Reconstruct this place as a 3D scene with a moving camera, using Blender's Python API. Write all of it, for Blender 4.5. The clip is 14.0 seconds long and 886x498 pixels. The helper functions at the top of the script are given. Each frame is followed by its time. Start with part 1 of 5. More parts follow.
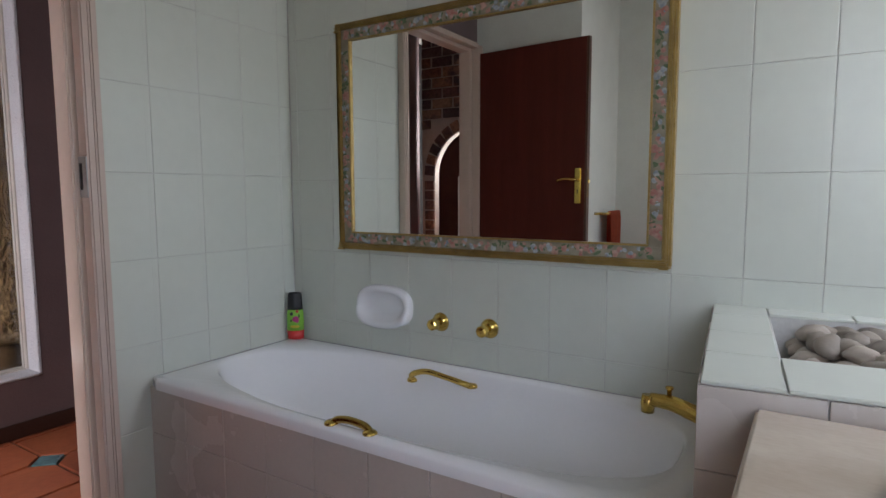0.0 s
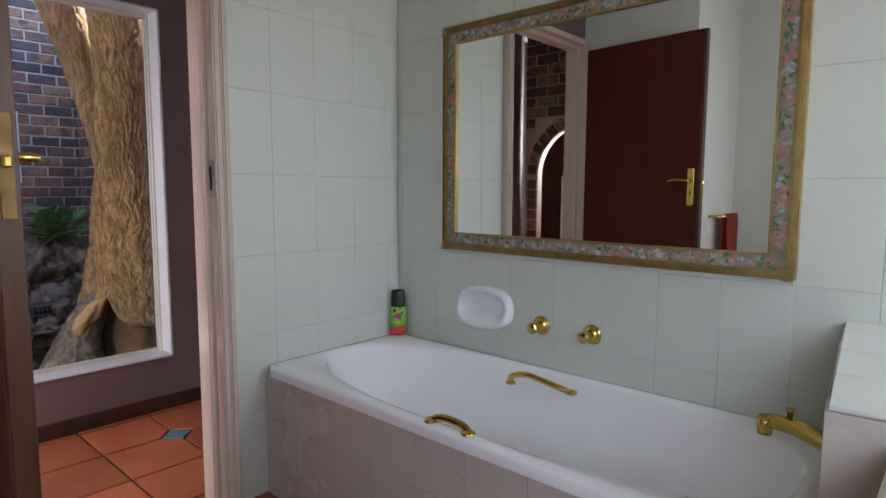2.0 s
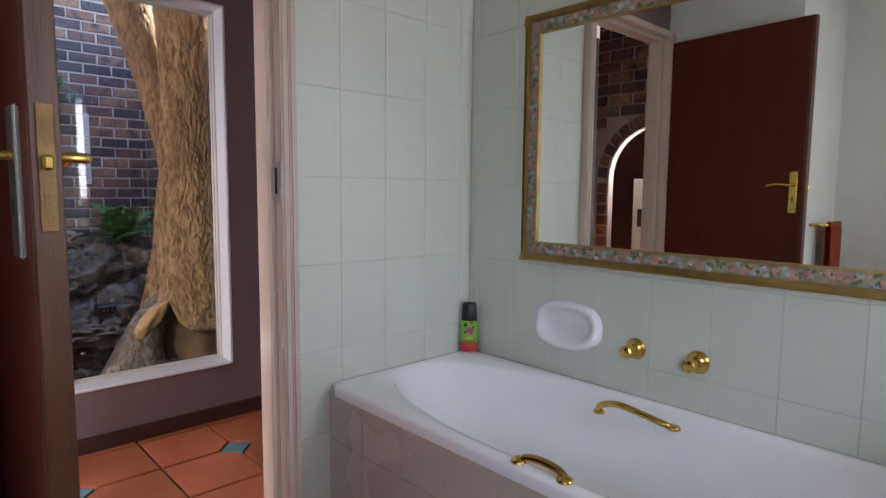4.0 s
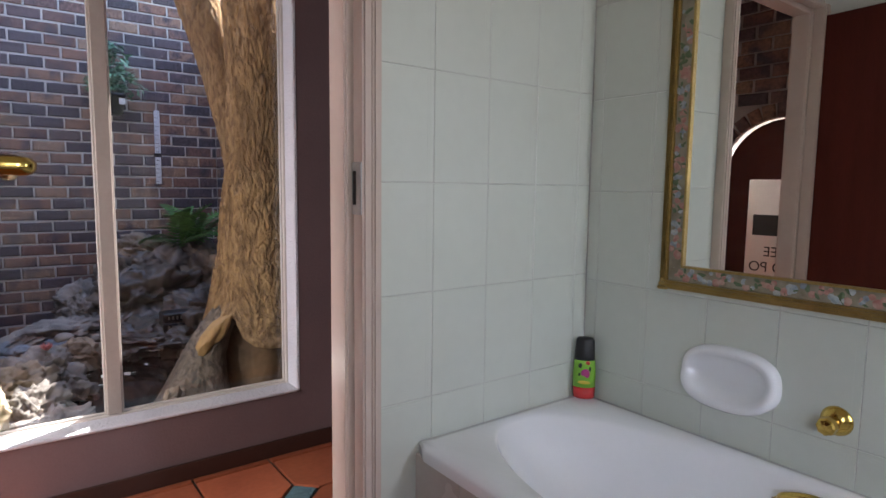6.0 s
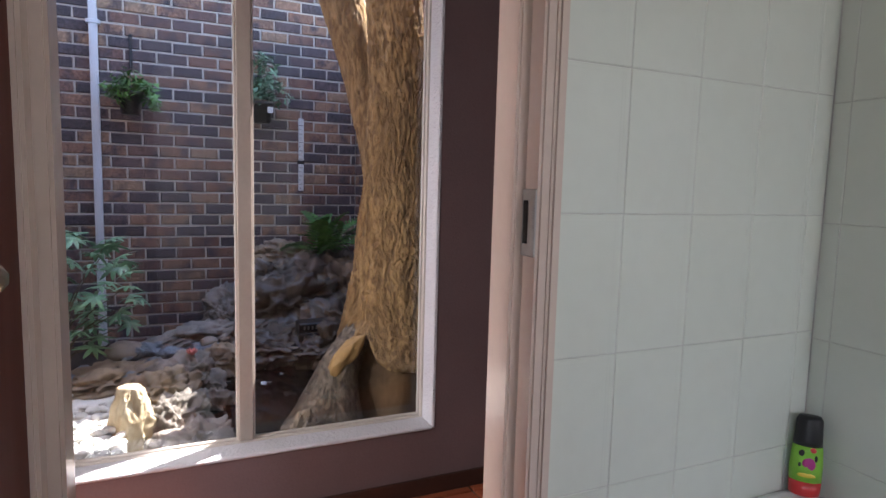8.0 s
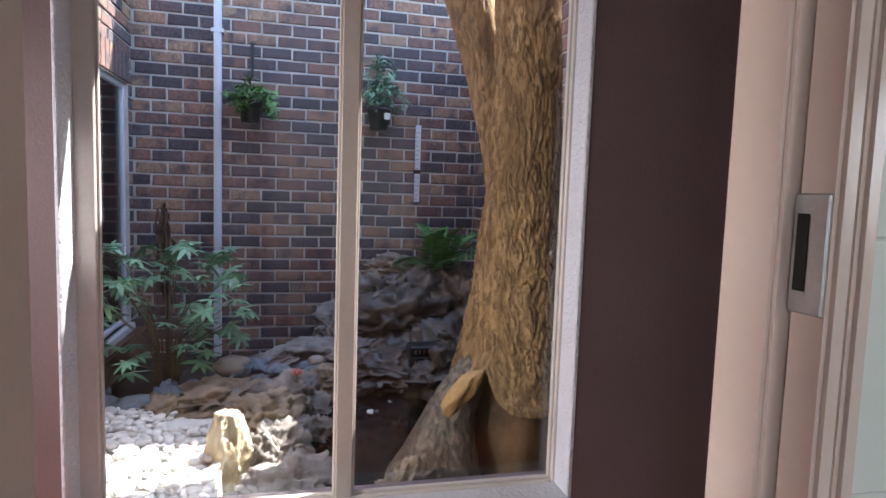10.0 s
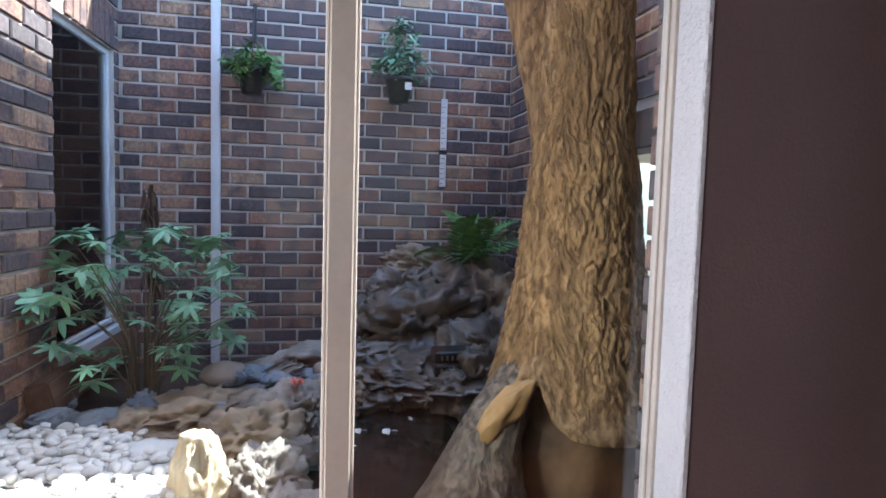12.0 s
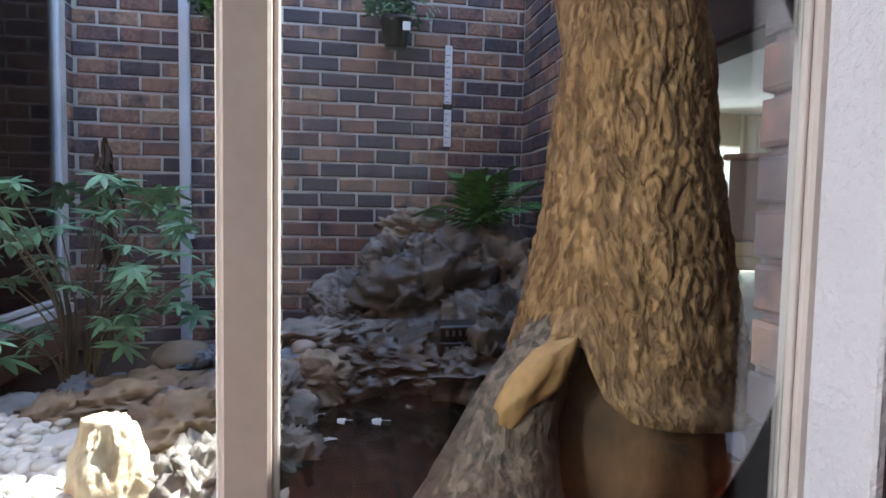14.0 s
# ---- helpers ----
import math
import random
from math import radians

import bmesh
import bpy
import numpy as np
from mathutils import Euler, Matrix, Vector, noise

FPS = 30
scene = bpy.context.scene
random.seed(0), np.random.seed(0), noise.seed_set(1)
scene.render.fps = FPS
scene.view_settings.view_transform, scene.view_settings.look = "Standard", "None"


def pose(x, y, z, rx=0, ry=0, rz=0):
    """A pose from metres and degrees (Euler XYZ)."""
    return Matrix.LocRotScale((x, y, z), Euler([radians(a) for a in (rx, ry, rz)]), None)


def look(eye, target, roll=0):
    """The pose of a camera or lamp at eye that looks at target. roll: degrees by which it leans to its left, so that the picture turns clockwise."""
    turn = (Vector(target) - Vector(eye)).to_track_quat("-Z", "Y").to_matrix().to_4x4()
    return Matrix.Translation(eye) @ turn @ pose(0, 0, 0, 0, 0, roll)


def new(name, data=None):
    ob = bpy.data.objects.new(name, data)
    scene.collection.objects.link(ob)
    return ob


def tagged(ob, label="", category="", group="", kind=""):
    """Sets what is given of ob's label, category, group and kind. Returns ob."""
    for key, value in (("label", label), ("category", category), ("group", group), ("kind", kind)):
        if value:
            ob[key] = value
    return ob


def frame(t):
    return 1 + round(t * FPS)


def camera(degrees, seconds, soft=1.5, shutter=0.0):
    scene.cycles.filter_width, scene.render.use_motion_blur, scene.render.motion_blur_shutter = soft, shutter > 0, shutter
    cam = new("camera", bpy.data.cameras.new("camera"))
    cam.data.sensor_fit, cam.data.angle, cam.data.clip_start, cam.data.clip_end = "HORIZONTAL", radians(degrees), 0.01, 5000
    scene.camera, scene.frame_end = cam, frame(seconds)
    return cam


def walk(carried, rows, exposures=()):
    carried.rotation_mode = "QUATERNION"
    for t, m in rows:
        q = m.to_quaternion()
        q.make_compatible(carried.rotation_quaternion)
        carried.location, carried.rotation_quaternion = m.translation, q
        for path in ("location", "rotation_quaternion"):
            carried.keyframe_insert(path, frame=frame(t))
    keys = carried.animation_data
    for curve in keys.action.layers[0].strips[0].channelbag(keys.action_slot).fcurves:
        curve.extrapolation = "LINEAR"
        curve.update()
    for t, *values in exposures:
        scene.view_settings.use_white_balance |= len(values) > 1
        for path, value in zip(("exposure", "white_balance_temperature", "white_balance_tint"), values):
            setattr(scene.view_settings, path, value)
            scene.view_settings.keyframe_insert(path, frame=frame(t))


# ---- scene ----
cam = camera(73.7, 14.0)
PATH = [
    (0, (0.186, -0.032, 1.106), (-0.876, 1.652, 0.912), -0.2),
    (0.5, (0.192, -0.025, 1.106), (-0.948, 1.606, 0.911), -0.1),
    (1, (0.19, -0.038, 1.111), (-1.02, 1.542, 0.914), 0.1),
    (1.5, (0.189, -0.038, 1.122), (-1.083, 1.491, 0.918), 0.1),
    (2, (0.183, -0.04, 1.123), (-1.147, 1.44, 0.92), 0.2),
    (2.5, (0.177, -0.036, 1.128), (-1.193, 1.408, 0.924), 0.3),
    (3, (0.146, -0.013, 1.126), (-1.264, 1.392, 0.928), 0.4),
    (5.5, (-0.406, 0.192, 1.155), (-1.941, 1.456, 0.946), 0.6),
    (6, (-0.49, 0.254, 1.162), (-2.083, 1.445, 0.954), 0.7),
    (6.5, (-0.555, 0.289, 1.166), (-2.211, 1.39, 0.956), 0.9),
    (7, (-0.648, 0.32, 1.18), (-2.363, 1.327, 0.967), 1.0),
    (7.5, (-0.744, 0.337, 1.207), (-2.502, 1.266, 0.995), 1.2),
    (8, (-0.837, 0.343, 1.22), (-2.646, 1.17, 1.014), 1.5),
    (8.5, (-0.925, 0.362, 1.219), (-2.773, 1.099, 1.019), 1.5),
    (9, (-1.042, 0.396, 1.222), (-2.933, 1.018, 1.03), 1.7),
    (11.5, (-1.747, 0.51, 1.084), (-3.701, 0.909, 0.936), 1.7),
    (12, (-1.922, 0.555, 1.007), (-3.88, 0.943, 0.867), 1.6),
    (12.5, (-2.05, 0.582, 0.908), (-4.008, 0.965, 0.774), 1.6),
    (13, (-2.21, 0.605, 0.831), (-4.17, 0.986, 0.702), 1.6),
    (13.5, (-2.337, 0.643, 0.784), (-4.298, 1.016, 0.658), 1.3),
    (14, (-2.458, 0.681, 0.735), (-4.422, 1.043, 0.612), 1.1),
]
walk(cam, [(t, look(eye, target, roll)) for t, eye, target, roll in PATH], [(0, 2.35, 6250, 16), (3, 2.75, 6200, 17), (9, 2.6, 6400, 18), (11.5, 3.05, 5800, 8), (14, 2.85, 5950, 9)])

# ---- light ----
world = bpy.data.worlds.new("sky")
scene.world = world
world.use_nodes = True
wn = world.node_tree
sky = wn.nodes.new("ShaderNodeTexSky")
sky.sky_type, sky.sun_disc = "NISHITA", False
SUN_EL, SUN_AZ = 55.0, 118.0  # elevation; direction to the sun, counter-clockwise from +x
sky.sun_elevation = radians(SUN_EL)
sky.sun_rotation = radians(90 - SUN_AZ)
wn.links.new(sky.outputs[0], wn.nodes["Background"].inputs[0])
wn.nodes["Background"].inputs[1].default_value = 0.15
sun = new("sun", bpy.data.lights.new("sun", "SUN"))
sun.data.energy, sun.data.angle, sun.data.color = 4.3, radians(0.5), (1, 0.95, 0.86)
sdir = Vector((math.cos(radians(SUN_EL)) * math.cos(radians(SUN_AZ)), math.cos(radians(SUN_EL)) * math.sin(radians(SUN_AZ)), math.sin(radians(SUN_EL))))
sun.matrix_world = look((0, 0, 8), Vector((0, 0, 8)) - sdir)


def area(name, eye, target, sx, sy, watts, col):
    l = new(name, bpy.data.lights.new(name, "AREA"))
    l.data.shape, l.data.size, l.data.size_y, l.data.energy, l.data.color = "RECTANGLE", sx, sy, watts, col
    l.matrix_world = look(eye, target)
    return l


area("bath_window_daylight", (1.37, 1.65, 1.5), (-0.6, 1.3, 0.1), 0.36, 1.2, 3.2, (0.9, 0.93, 1.0))
# added fill from the south, brightens the tub front and mirror wall
area("bath_side_window_daylight", (0.8, -0.8, 1.5), (-0.5, 1.3, -0.2), 0.75, 1.1, 3.3, (0.9, 0.93, 1.0))
area("bedroom_window_daylight", (-9.6, 6.2, 1.2), (-6, 4, 0.8), 1.6, 1.5, 3, (0.95, 0.98, 1.0))
area("passage_daylight", (-2.14, -1.75, 1.4), (-2.6, 0, 1.0), 0.4, 1.7, 15, (1.0, 0.97, 0.94))


# ---- materials ----
def mat(name, col, rough=0.5, metal=0.0, var=0.12, scale=6.0, bump=0.1, bscale=60.0, col2=None, stretch=(1, 1, 1), spec=0.5, coat=0.0, rand=0.0, fine=0.5):
    """Two scales of colour variation and a fine relief, in object metres."""
    m = bpy.data.materials.new(name)
    m.use_nodes = True
    nt = m.node_tree
    b = nt.nodes["Principled BSDF"]
    N = lambda k: nt.nodes.new("ShaderNode" + k)
    L = nt.links.new
    geo = N("NewGeometry")
    mp = N("Mapping")
    mp.inputs["Scale"].default_value = stretch
    L(geo.outputs["Position"], mp.inputs[0])
    n1, n2 = N("TexNoise"), N("TexNoise")
    n1.inputs["Scale"].default_value, n1.inputs["Detail"].default_value = scale, 6
    n2.inputs["Scale"].default_value, n2.inputs["Detail"].default_value = bscale, 5
    L(mp.outputs[0], n1.inputs[0])
    L(mp.outputs[0], n2.inputs[0])
    ramp = N("MapRange")
    ramp.inputs[1].default_value, ramp.inputs[2].default_value = 0.33, 0.67
    L(n1.outputs[0], ramp.inputs[0])
    mix = N("Mix")
    mix.data_type = "RGBA"
    c2 = col2 or tuple(c * (1 - var * 2) for c in col)
    mix.inputs[6].default_value, mix.inputs[7].default_value = (*col, 1), (*c2, 1)
    L(ramp.outputs[0], mix.inputs[0])
    mix2 = N("Mix")
    mix2.data_type, mix2.blend_type = "RGBA", "MULTIPLY"
    mix2.inputs[0].default_value = fine
    g = N("MapRange")
    g.inputs[1].default_value, g.inputs[2].default_value, g.inputs[3].default_value = 0.3, 0.6, 1 - var * 2
    L(n2.outputs[0], g.inputs[0])
    L(mix.outputs[2], mix2.inputs[6])
    L(g.outputs[0], mix2.inputs[7])
    out = mix2.outputs[2]
    if rand:
        oi, hs, add, fr = N("ObjectInfo"), N("HueSaturation"), N("Math"), N("MapRange")
        L(oi.outputs["Random"], add.inputs[0])
        L(geo.outputs["Random Per Island"], add.inputs[1])
        add.operation = "ADD"
        w = N("Math")
        w.operation = "FRACT"
        L(add.outputs[0], w.inputs[0])
        fr.inputs[3].default_value, fr.inputs[4].default_value = 1 - rand, 1 + rand
        L(w.outputs[0], fr.inputs[0])
        L(fr.outputs[0], hs.inputs["Value"])
        L(out, hs.inputs["Color"])
        out = hs.outputs[0]
    L(out, b.inputs["Base Color"])
    rr = N("MapRange")
    rr.inputs[3].default_value, rr.inputs[4].default_value = max(0.02, rough - 0.06), min(1, rough + 0.08)
    L(n1.outputs[0], rr.inputs[0])
    L(rr.outputs[0], b.inputs["Roughness"])
    b.inputs["Metallic"].default_value = metal
    b.inputs["Specular IOR Level"].default_value = spec
    b.inputs["Coat Weight"].default_value = coat
    if bump:
        bp = N("Bump")
        bp.inputs["Strength"].default_value, bp.inputs["Distance"].default_value = bump, 0.01
        L(n2.outputs[0], bp.inputs["Height"])
        L(bp.outputs[0], b.inputs["Normal"])
    return m


def brick_mat():
    m = mat("brick_face", (0.2, 0.09, 0.06), 0.85, bump=0.5, bscale=45, scale=9, var=0.25)
    nt = m.node_tree
    N, L = lambda k: nt.nodes.new("ShaderNode" + k), nt.links.new
    oi, geo, add, fr, ramp, mul = N("ObjectInfo"), N("NewGeometry"), N("Math"), N("Math"), N("ValToRGB"), N("Mix")
    fr.operation = "FRACT"
    L(oi.outputs["Random"], add.inputs[0])
    L(geo.outputs["Random Per Island"], add.inputs[1])
    L(add.outputs[0], fr.inputs[0])
    L(fr.outputs[0], ramp.inputs[0])
    e = ramp.color_ramp.elements
    e[0].position, e[0].color = 0.0, (0.085, 0.068, 0.072, 1)
    e[1].position, e[1].color = 1.0, (0.4, 0.27, 0.18, 1)
    for p, c in ((0.2, (0.14, 0.11, 0.115, 1)), (0.4, (0.19, 0.115, 0.1, 1)), (0.65, (0.29, 0.155, 0.11, 1)), (0.85, (0.38, 0.225, 0.15, 1))):
        e.new(p).color = c
    # blue-black burn marks across each face
    nz, mr, dark = N("TexNoise"), N("MapRange"), N("Mix")
    nz.inputs["Scale"].default_value, nz.inputs["Detail"].default_value = 7.5, 4
    L(geo.outputs["Position"], nz.inputs[0])
    mr.inputs[1].default_value, mr.inputs[2].default_value = 0.48, 0.7
    L(nz.outputs[0], mr.inputs[0])
    dark.data_type = "RGBA"
    dark.inputs[7].default_value = (0.085, 0.072, 0.082, 1)
    L(mr.outputs[0], dark.inputs[0])
    L(ramp.outputs[0], dark.inputs[6])
    mul.data_type, mul.blend_type, mul.inputs[0].default_value = "RGBA", "MULTIPLY", 1.0
    n2 = [n for n in nt.nodes if n.type == "TEX_NOISE" and n.inputs["Scale"].default_value == 45][0]
    g = N("MapRange")
    g.inputs[1].default_value, g.inputs[2].default_value, g.inputs[3].default_value, g.inputs[4].default_value = 0.3, 0.7, 0.5, 1.1
    L(n2.outputs[0], g.inputs[0])
    L(dark.outputs[2], mul.inputs[6])
    L(g.outputs[0], mul.inputs[7])
    L(mul.outputs[2], nt.nodes["Principled BSDF"].inputs["Base Color"])
    return m


def glass_mat():
    m = bpy.data.materials.new("window_glass")
    m.use_nodes = True
    nt = m.node_tree
    nt.nodes.remove(nt.nodes["Principled BSDF"])
    tr, gl, fz, mx = (nt.nodes.new("ShaderNode" + k) for k in ("BsdfTransparent", "BsdfGlossy", "Fresnel", "MixShader"))
    gl.inputs["Roughness"].default_value = 0.02
    tr.inputs[0].default_value = (0.95, 0.97, 0.97, 1)
    nt.links.new(fz.outputs[0], mx.inputs[0])
    nt.links.new(tr.outputs[0], mx.inputs[1])
    nt.links.new(gl.outputs[0], mx.inputs[2])
    nt.links.new(mx.outputs[0], nt.nodes["Material Output"].inputs[0])
    return m


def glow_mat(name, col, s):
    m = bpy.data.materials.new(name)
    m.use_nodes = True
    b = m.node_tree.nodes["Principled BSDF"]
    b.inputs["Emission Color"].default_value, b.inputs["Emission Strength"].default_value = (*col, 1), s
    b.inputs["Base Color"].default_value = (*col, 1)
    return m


def furrows(m, scale, stretch, col, width):
    """Darker furrows, weathered tone plus crease shade put into the colour, between stringy slanting ridges, with
    relief.
    """
    nt = m.node_tree
    N, L = lambda k: nt.nodes.new("ShaderNode" + k), nt.links.new
    b = nt.nodes["Principled BSDF"]
    geo, mp, nz, add, vo, mr, mx, bp = N("NewGeometry"), N("Mapping"), N("TexNoise"), N("VectorMath"), N("TexNoise"), N("MapRange"), N("Mix"), N("Bump")
    mp.inputs["Scale"].default_value, mp.inputs["Rotation"].default_value = stretch, (0.28, 0.1, 0)
    nz.inputs["Scale"].default_value, nz.inputs["Detail"].default_value = 9, 5
    L(geo.outputs["Position"], mp.inputs[0])
    L(geo.outputs["Position"], nz.inputs[0])
    sc = N("VectorMath")
    sc.operation = "SCALE"
    sc.inputs["Scale"].default_value = 0.075
    L(nz.outputs["Color"], sc.inputs[0])
    L(mp.outputs[0], add.inputs[0])
    L(sc.outputs[0], add.inputs[1])
    vo.inputs["Scale"].default_value, vo.inputs["Detail"].default_value, vo.inputs["Roughness"].default_value = scale, 6, 0.62
    L(add.outputs[0], vo.inputs["Vector"])
    mr.inputs[1].default_value, mr.inputs[2].default_value = 0.5 - width, 0.5 + width * 0.4
    L(vo.outputs[0], mr.inputs[0])
    # darkens the furrows in the base colour, standing in for crease shade too
    mx.data_type = "RGBA"
    mx.inputs[6].default_value = (*col, 1)
    L(mr.outputs[0], mx.inputs[0])
    L(b.inputs["Base Color"].links[0].from_socket, mx.inputs[7])
    L(mx.outputs[2], b.inputs["Base Color"])
    bp.inputs["Strength"].default_value, bp.inputs["Distance"].default_value = 0.8, 0.012
    L(mr.outputs[0], bp.inputs["Height"])
    L(b.inputs["Normal"].links[0].from_socket, bp.inputs["Normal"])
    L(bp.outputs[0], b.inputs["Normal"])


BRICK = brick_mat()
MORTAR = mat("mortar", (0.6, 0.55, 0.49), 0.95, var=0.15, scale=4, bump=0.6, bscale=90)
TILE = mat("wall_tile", (0.61, 0.635, 0.56), 0.33, var=0.02, scale=3, bump=0.04, bscale=25, rand=0.015)
GROUT = mat("grout", (0.6, 0.59, 0.55), 0.9, var=0.1, bump=0.2)
PANELT = mat("beige_tile", (0.56, 0.50, 0.44), 0.25, var=0.03, scale=4, bump=0.03, rand=0.02)
PLASTER = mat("white_plaster", (0.72, 0.72, 0.66), 0.7, var=0.03, bump=0.15)
BROWN = mat("purple_brown_paint", (0.175, 0.12, 0.12), 0.5, var=0.06, scale=2.5, bump=0.15, bscale=120)
REVEAL = mat("white_textured_paint", (0.62, 0.62, 0.66), 0.55, var=0.03, bump=0.9, bscale=70)
CREAM = mat("cream_gloss_paint", (0.62, 0.5, 0.42), 0.18, var=0.03, bump=0.03, bscale=40)
FRAMEW = mat("window_frame_paint", (0.6, 0.55, 0.5), 0.4, var=0.05, bump=0.1)
GREYF = mat("grey_mullion_paint", (0.4, 0.34, 0.29), 0.5, var=0.05, bump=0.1)
ENAMEL = mat("white_enamel", (0.88, 0.88, 0.88), 0.06, var=0.01, bump=0.0, coat=0.3)
CERAMIC = mat("white_ceramic", (0.8, 0.8, 0.8), 0.12, var=0.01, bump=0.0)
BRASS = mat("polished_brass", (0.72, 0.5, 0.13), 0.16, metal=1.0, var=0.06, bump=0.03)
AGEDBR = mat("aged_brass", (0.24, 0.15, 0.06), 0.45, metal=0.8, var=0.2, scale=30, bump=0.2)
GOLD = mat("gilt_wood", (0.5, 0.35, 0.12), 0.35, metal=0.7, var=0.15, scale=14, bump=0.3, bscale=150)
STEEL = mat("worn_steel", (0.5, 0.49, 0.47), 0.35, metal=1.0, var=0.1, bump=0.1)
# near-black puts shade into the colour: dark room wall, latch hole, keyholes
DARK = mat("shade_black", (0.012, 0.011, 0.01), 0.8, var=0.1, bump=0)
TERRA = mat("terracotta_tile", (0.42, 0.125, 0.055), 0.38, col2=(0.32, 0.085, 0.04), scale=3.5, var=0.12, bump=0.12, bscale=40, rand=0.22)
BLUET = mat("blue_glazed_tile", (0.15, 0.27, 0.3), 0.25, var=0.15, scale=20, bump=0.1)
GROUTB = mat("floor_grout", (0.2, 0.2, 0.18), 0.9, var=0.2, bump=0.3)
DOORW = mat("dark_red_brown_door", (0.11, 0.022, 0.013), 0.6, spec=0.2, var=0.1, scale=2, stretch=(6, 6, 0.6), bump=0.06, bscale=30)
DOOREDGE = mat("oiled_door_edge", (0.1, 0.036, 0.012), 0.4, var=0.25, scale=3, stretch=(8, 8, 0.5), bump=0.1)
MIRROR = mat("mirror_silver", (0.86, 0.88, 0.86), 0.0, metal=1.0, var=0.0, bump=0.0)
MIRROR.node_tree.nodes["Principled BSDF"].inputs["Roughness"].default_value = 0.0
for lk in list(MIRROR.node_tree.nodes["Principled BSDF"].inputs["Roughness"].links):
    MIRROR.node_tree.links.remove(lk)
MARBLE = mat("cream_marble", (0.54, 0.45, 0.36), 0.15, col2=(0.42, 0.33, 0.25), scale=3, stretch=(1, 2.4, 1), var=0.06, bump=0.02)
BARK = mat("furrowed_bark", (0.66, 0.42, 0.19), 0.95, col2=(0.44, 0.27, 0.12), scale=4, stretch=(1, 1, 0.4), var=0.22, bump=0.7, bscale=70)
furrows(BARK, 38, (1.0, 1.0, 0.3), (0.3, 0.18, 0.085), 0.13)
ROOTB = mat("grey_root_bark", (0.36, 0.29, 0.21), 0.95, col2=(0.2, 0.15, 0.1), scale=6, stretch=(1, 1, 0.5), var=0.25, bump=1.0, bscale=45)
furrows(ROOTB, 42, (1.0, 1.0, 0.4), (0.14, 0.11, 0.08), 0.12)
BAREWOOD = mat("bare_root_wood", (0.24, 0.14, 0.065), 0.8, col2=(0.12, 0.075, 0.04), scale=6, var=0.2, bump=0.5, bscale=40)
PALEWOOD = mat("pale_bare_wood", (0.55, 0.34, 0.13), 0.7, col2=(0.42, 0.24, 0.09), scale=9, var=0.15, bump=0.4, bscale=40)
ROCK = mat("grey_rock", (0.34, 0.3, 0.26), 0.9, col2=(0.13, 0.115, 0.1), scale=7, var=0.3, bump=1.0, bscale=28, rand=0.25)
ROCKT = mat("tan_rock", (0.4, 0.31, 0.21), 0.9, col2=(0.17, 0.13, 0.1), scale=7, var=0.25, bump=1.0, bscale=28, rand=0.2)
WETROCK = mat("wet_dark_rock", (0.09, 0.08, 0.07), 0.35, col2=(0.16, 0.12, 0.08), scale=5, var=0.3, bump=1.0, bscale=24)
LIMEST = mat("pale_limestone", (0.6, 0.52, 0.38), 0.9, col2=(0.42, 0.33, 0.2), scale=9, var=0.2, bump=1.0, bscale=30)
PEBBLE = mat("white_pebble", (0.62, 0.61, 0.58), 0.7, var=0.05, bump=0.1, rand=0.2)
RIVER = mat("river_stone", (0.36, 0.31, 0.25), 0.65, col2=(0.26, 0.22, 0.18), var=0.1, scale=12, bump=0.2, rand=0.25)
SLATE = mat("blue_grey_stone", (0.2, 0.24, 0.28), 0.7, var=0.15, bump=0.4, rand=0.25)
SOIL = mat("dark_soil", (0.07, 0.05, 0.035), 0.95, var=0.3, scale=5, bump=0.8, bscale=50)
LEAF = mat("shrub_leaf", (0.12, 0.26, 0.15), 0.35, col2=(0.17, 0.33, 0.19), var=0.15, scale=8, bump=0.1, rand=0.4)
FERN = mat("fern_leaf", (0.12, 0.3, 0.06), 0.5, col2=(0.05, 0.12, 0.03), var=0.15, scale=10, bump=0.1, rand=0.3)
STEM = mat("green_brown_stem", (0.14, 0.11, 0.06), 0.8, var=0.2, bump=0.3)
DRYST = mat("dry_brown_stalk", (0.13, 0.08, 0.05), 0.9, var=0.25, scale=15, bump=0.5)
BLACKP = mat("black_plastic", (0.015, 0.015, 0.016), 0.35, var=0.1, bump=0.05)
GLINTW = mat("reflection_white", (0.75, 0.76, 0.76), 0.4, var=0.04, bump=0.03)
PIPEM = mat("white_painted_pipe", (0.66, 0.68, 0.7), 0.45, var=0.06, scale=5, bump=0.08)
TIMBER = mat("weathered_timber", (0.17, 0.095, 0.055), 0.8, var=0.25, scale=3, stretch=(0.6, 6, 6), bump=0.5)
PINKF = mat("pink_petals", (0.75, 0.25, 0.22), 0.5, var=0.1, bump=0.1)
WATER = mat("dark_pond_water", (0.012, 0.011, 0.008), 0.06, var=0.2, bump=0.05, bscale=9)
CURTAIN = mat("pale_curtain", (0.62, 0.58, 0.44), 0.9, var=0.05, bump=0.2)
SHEER = mat("white_sheer_curtain", (0.6, 0.66, 0.72), 0.9, var=0.08, bump=0.2)
CEIL = mat("white_ceiling_paint", (0.78, 0.76, 0.72), 0.8, var=0.02, bump=0.1)
CEILB = mat("cream_ceiling_paint", (0.58, 0.55, 0.45), 0.8, var=0.03, bump=0.1)
CREAMW = mat("cream_wall_paint", (0.72, 0.66, 0.52), 0.8, var=0.03, bump=0.1)
STONEF = mat("pale_floor_tile", (0.45, 0.42, 0.37), 0.22, var=0.08, scale=2, bump=0.05)
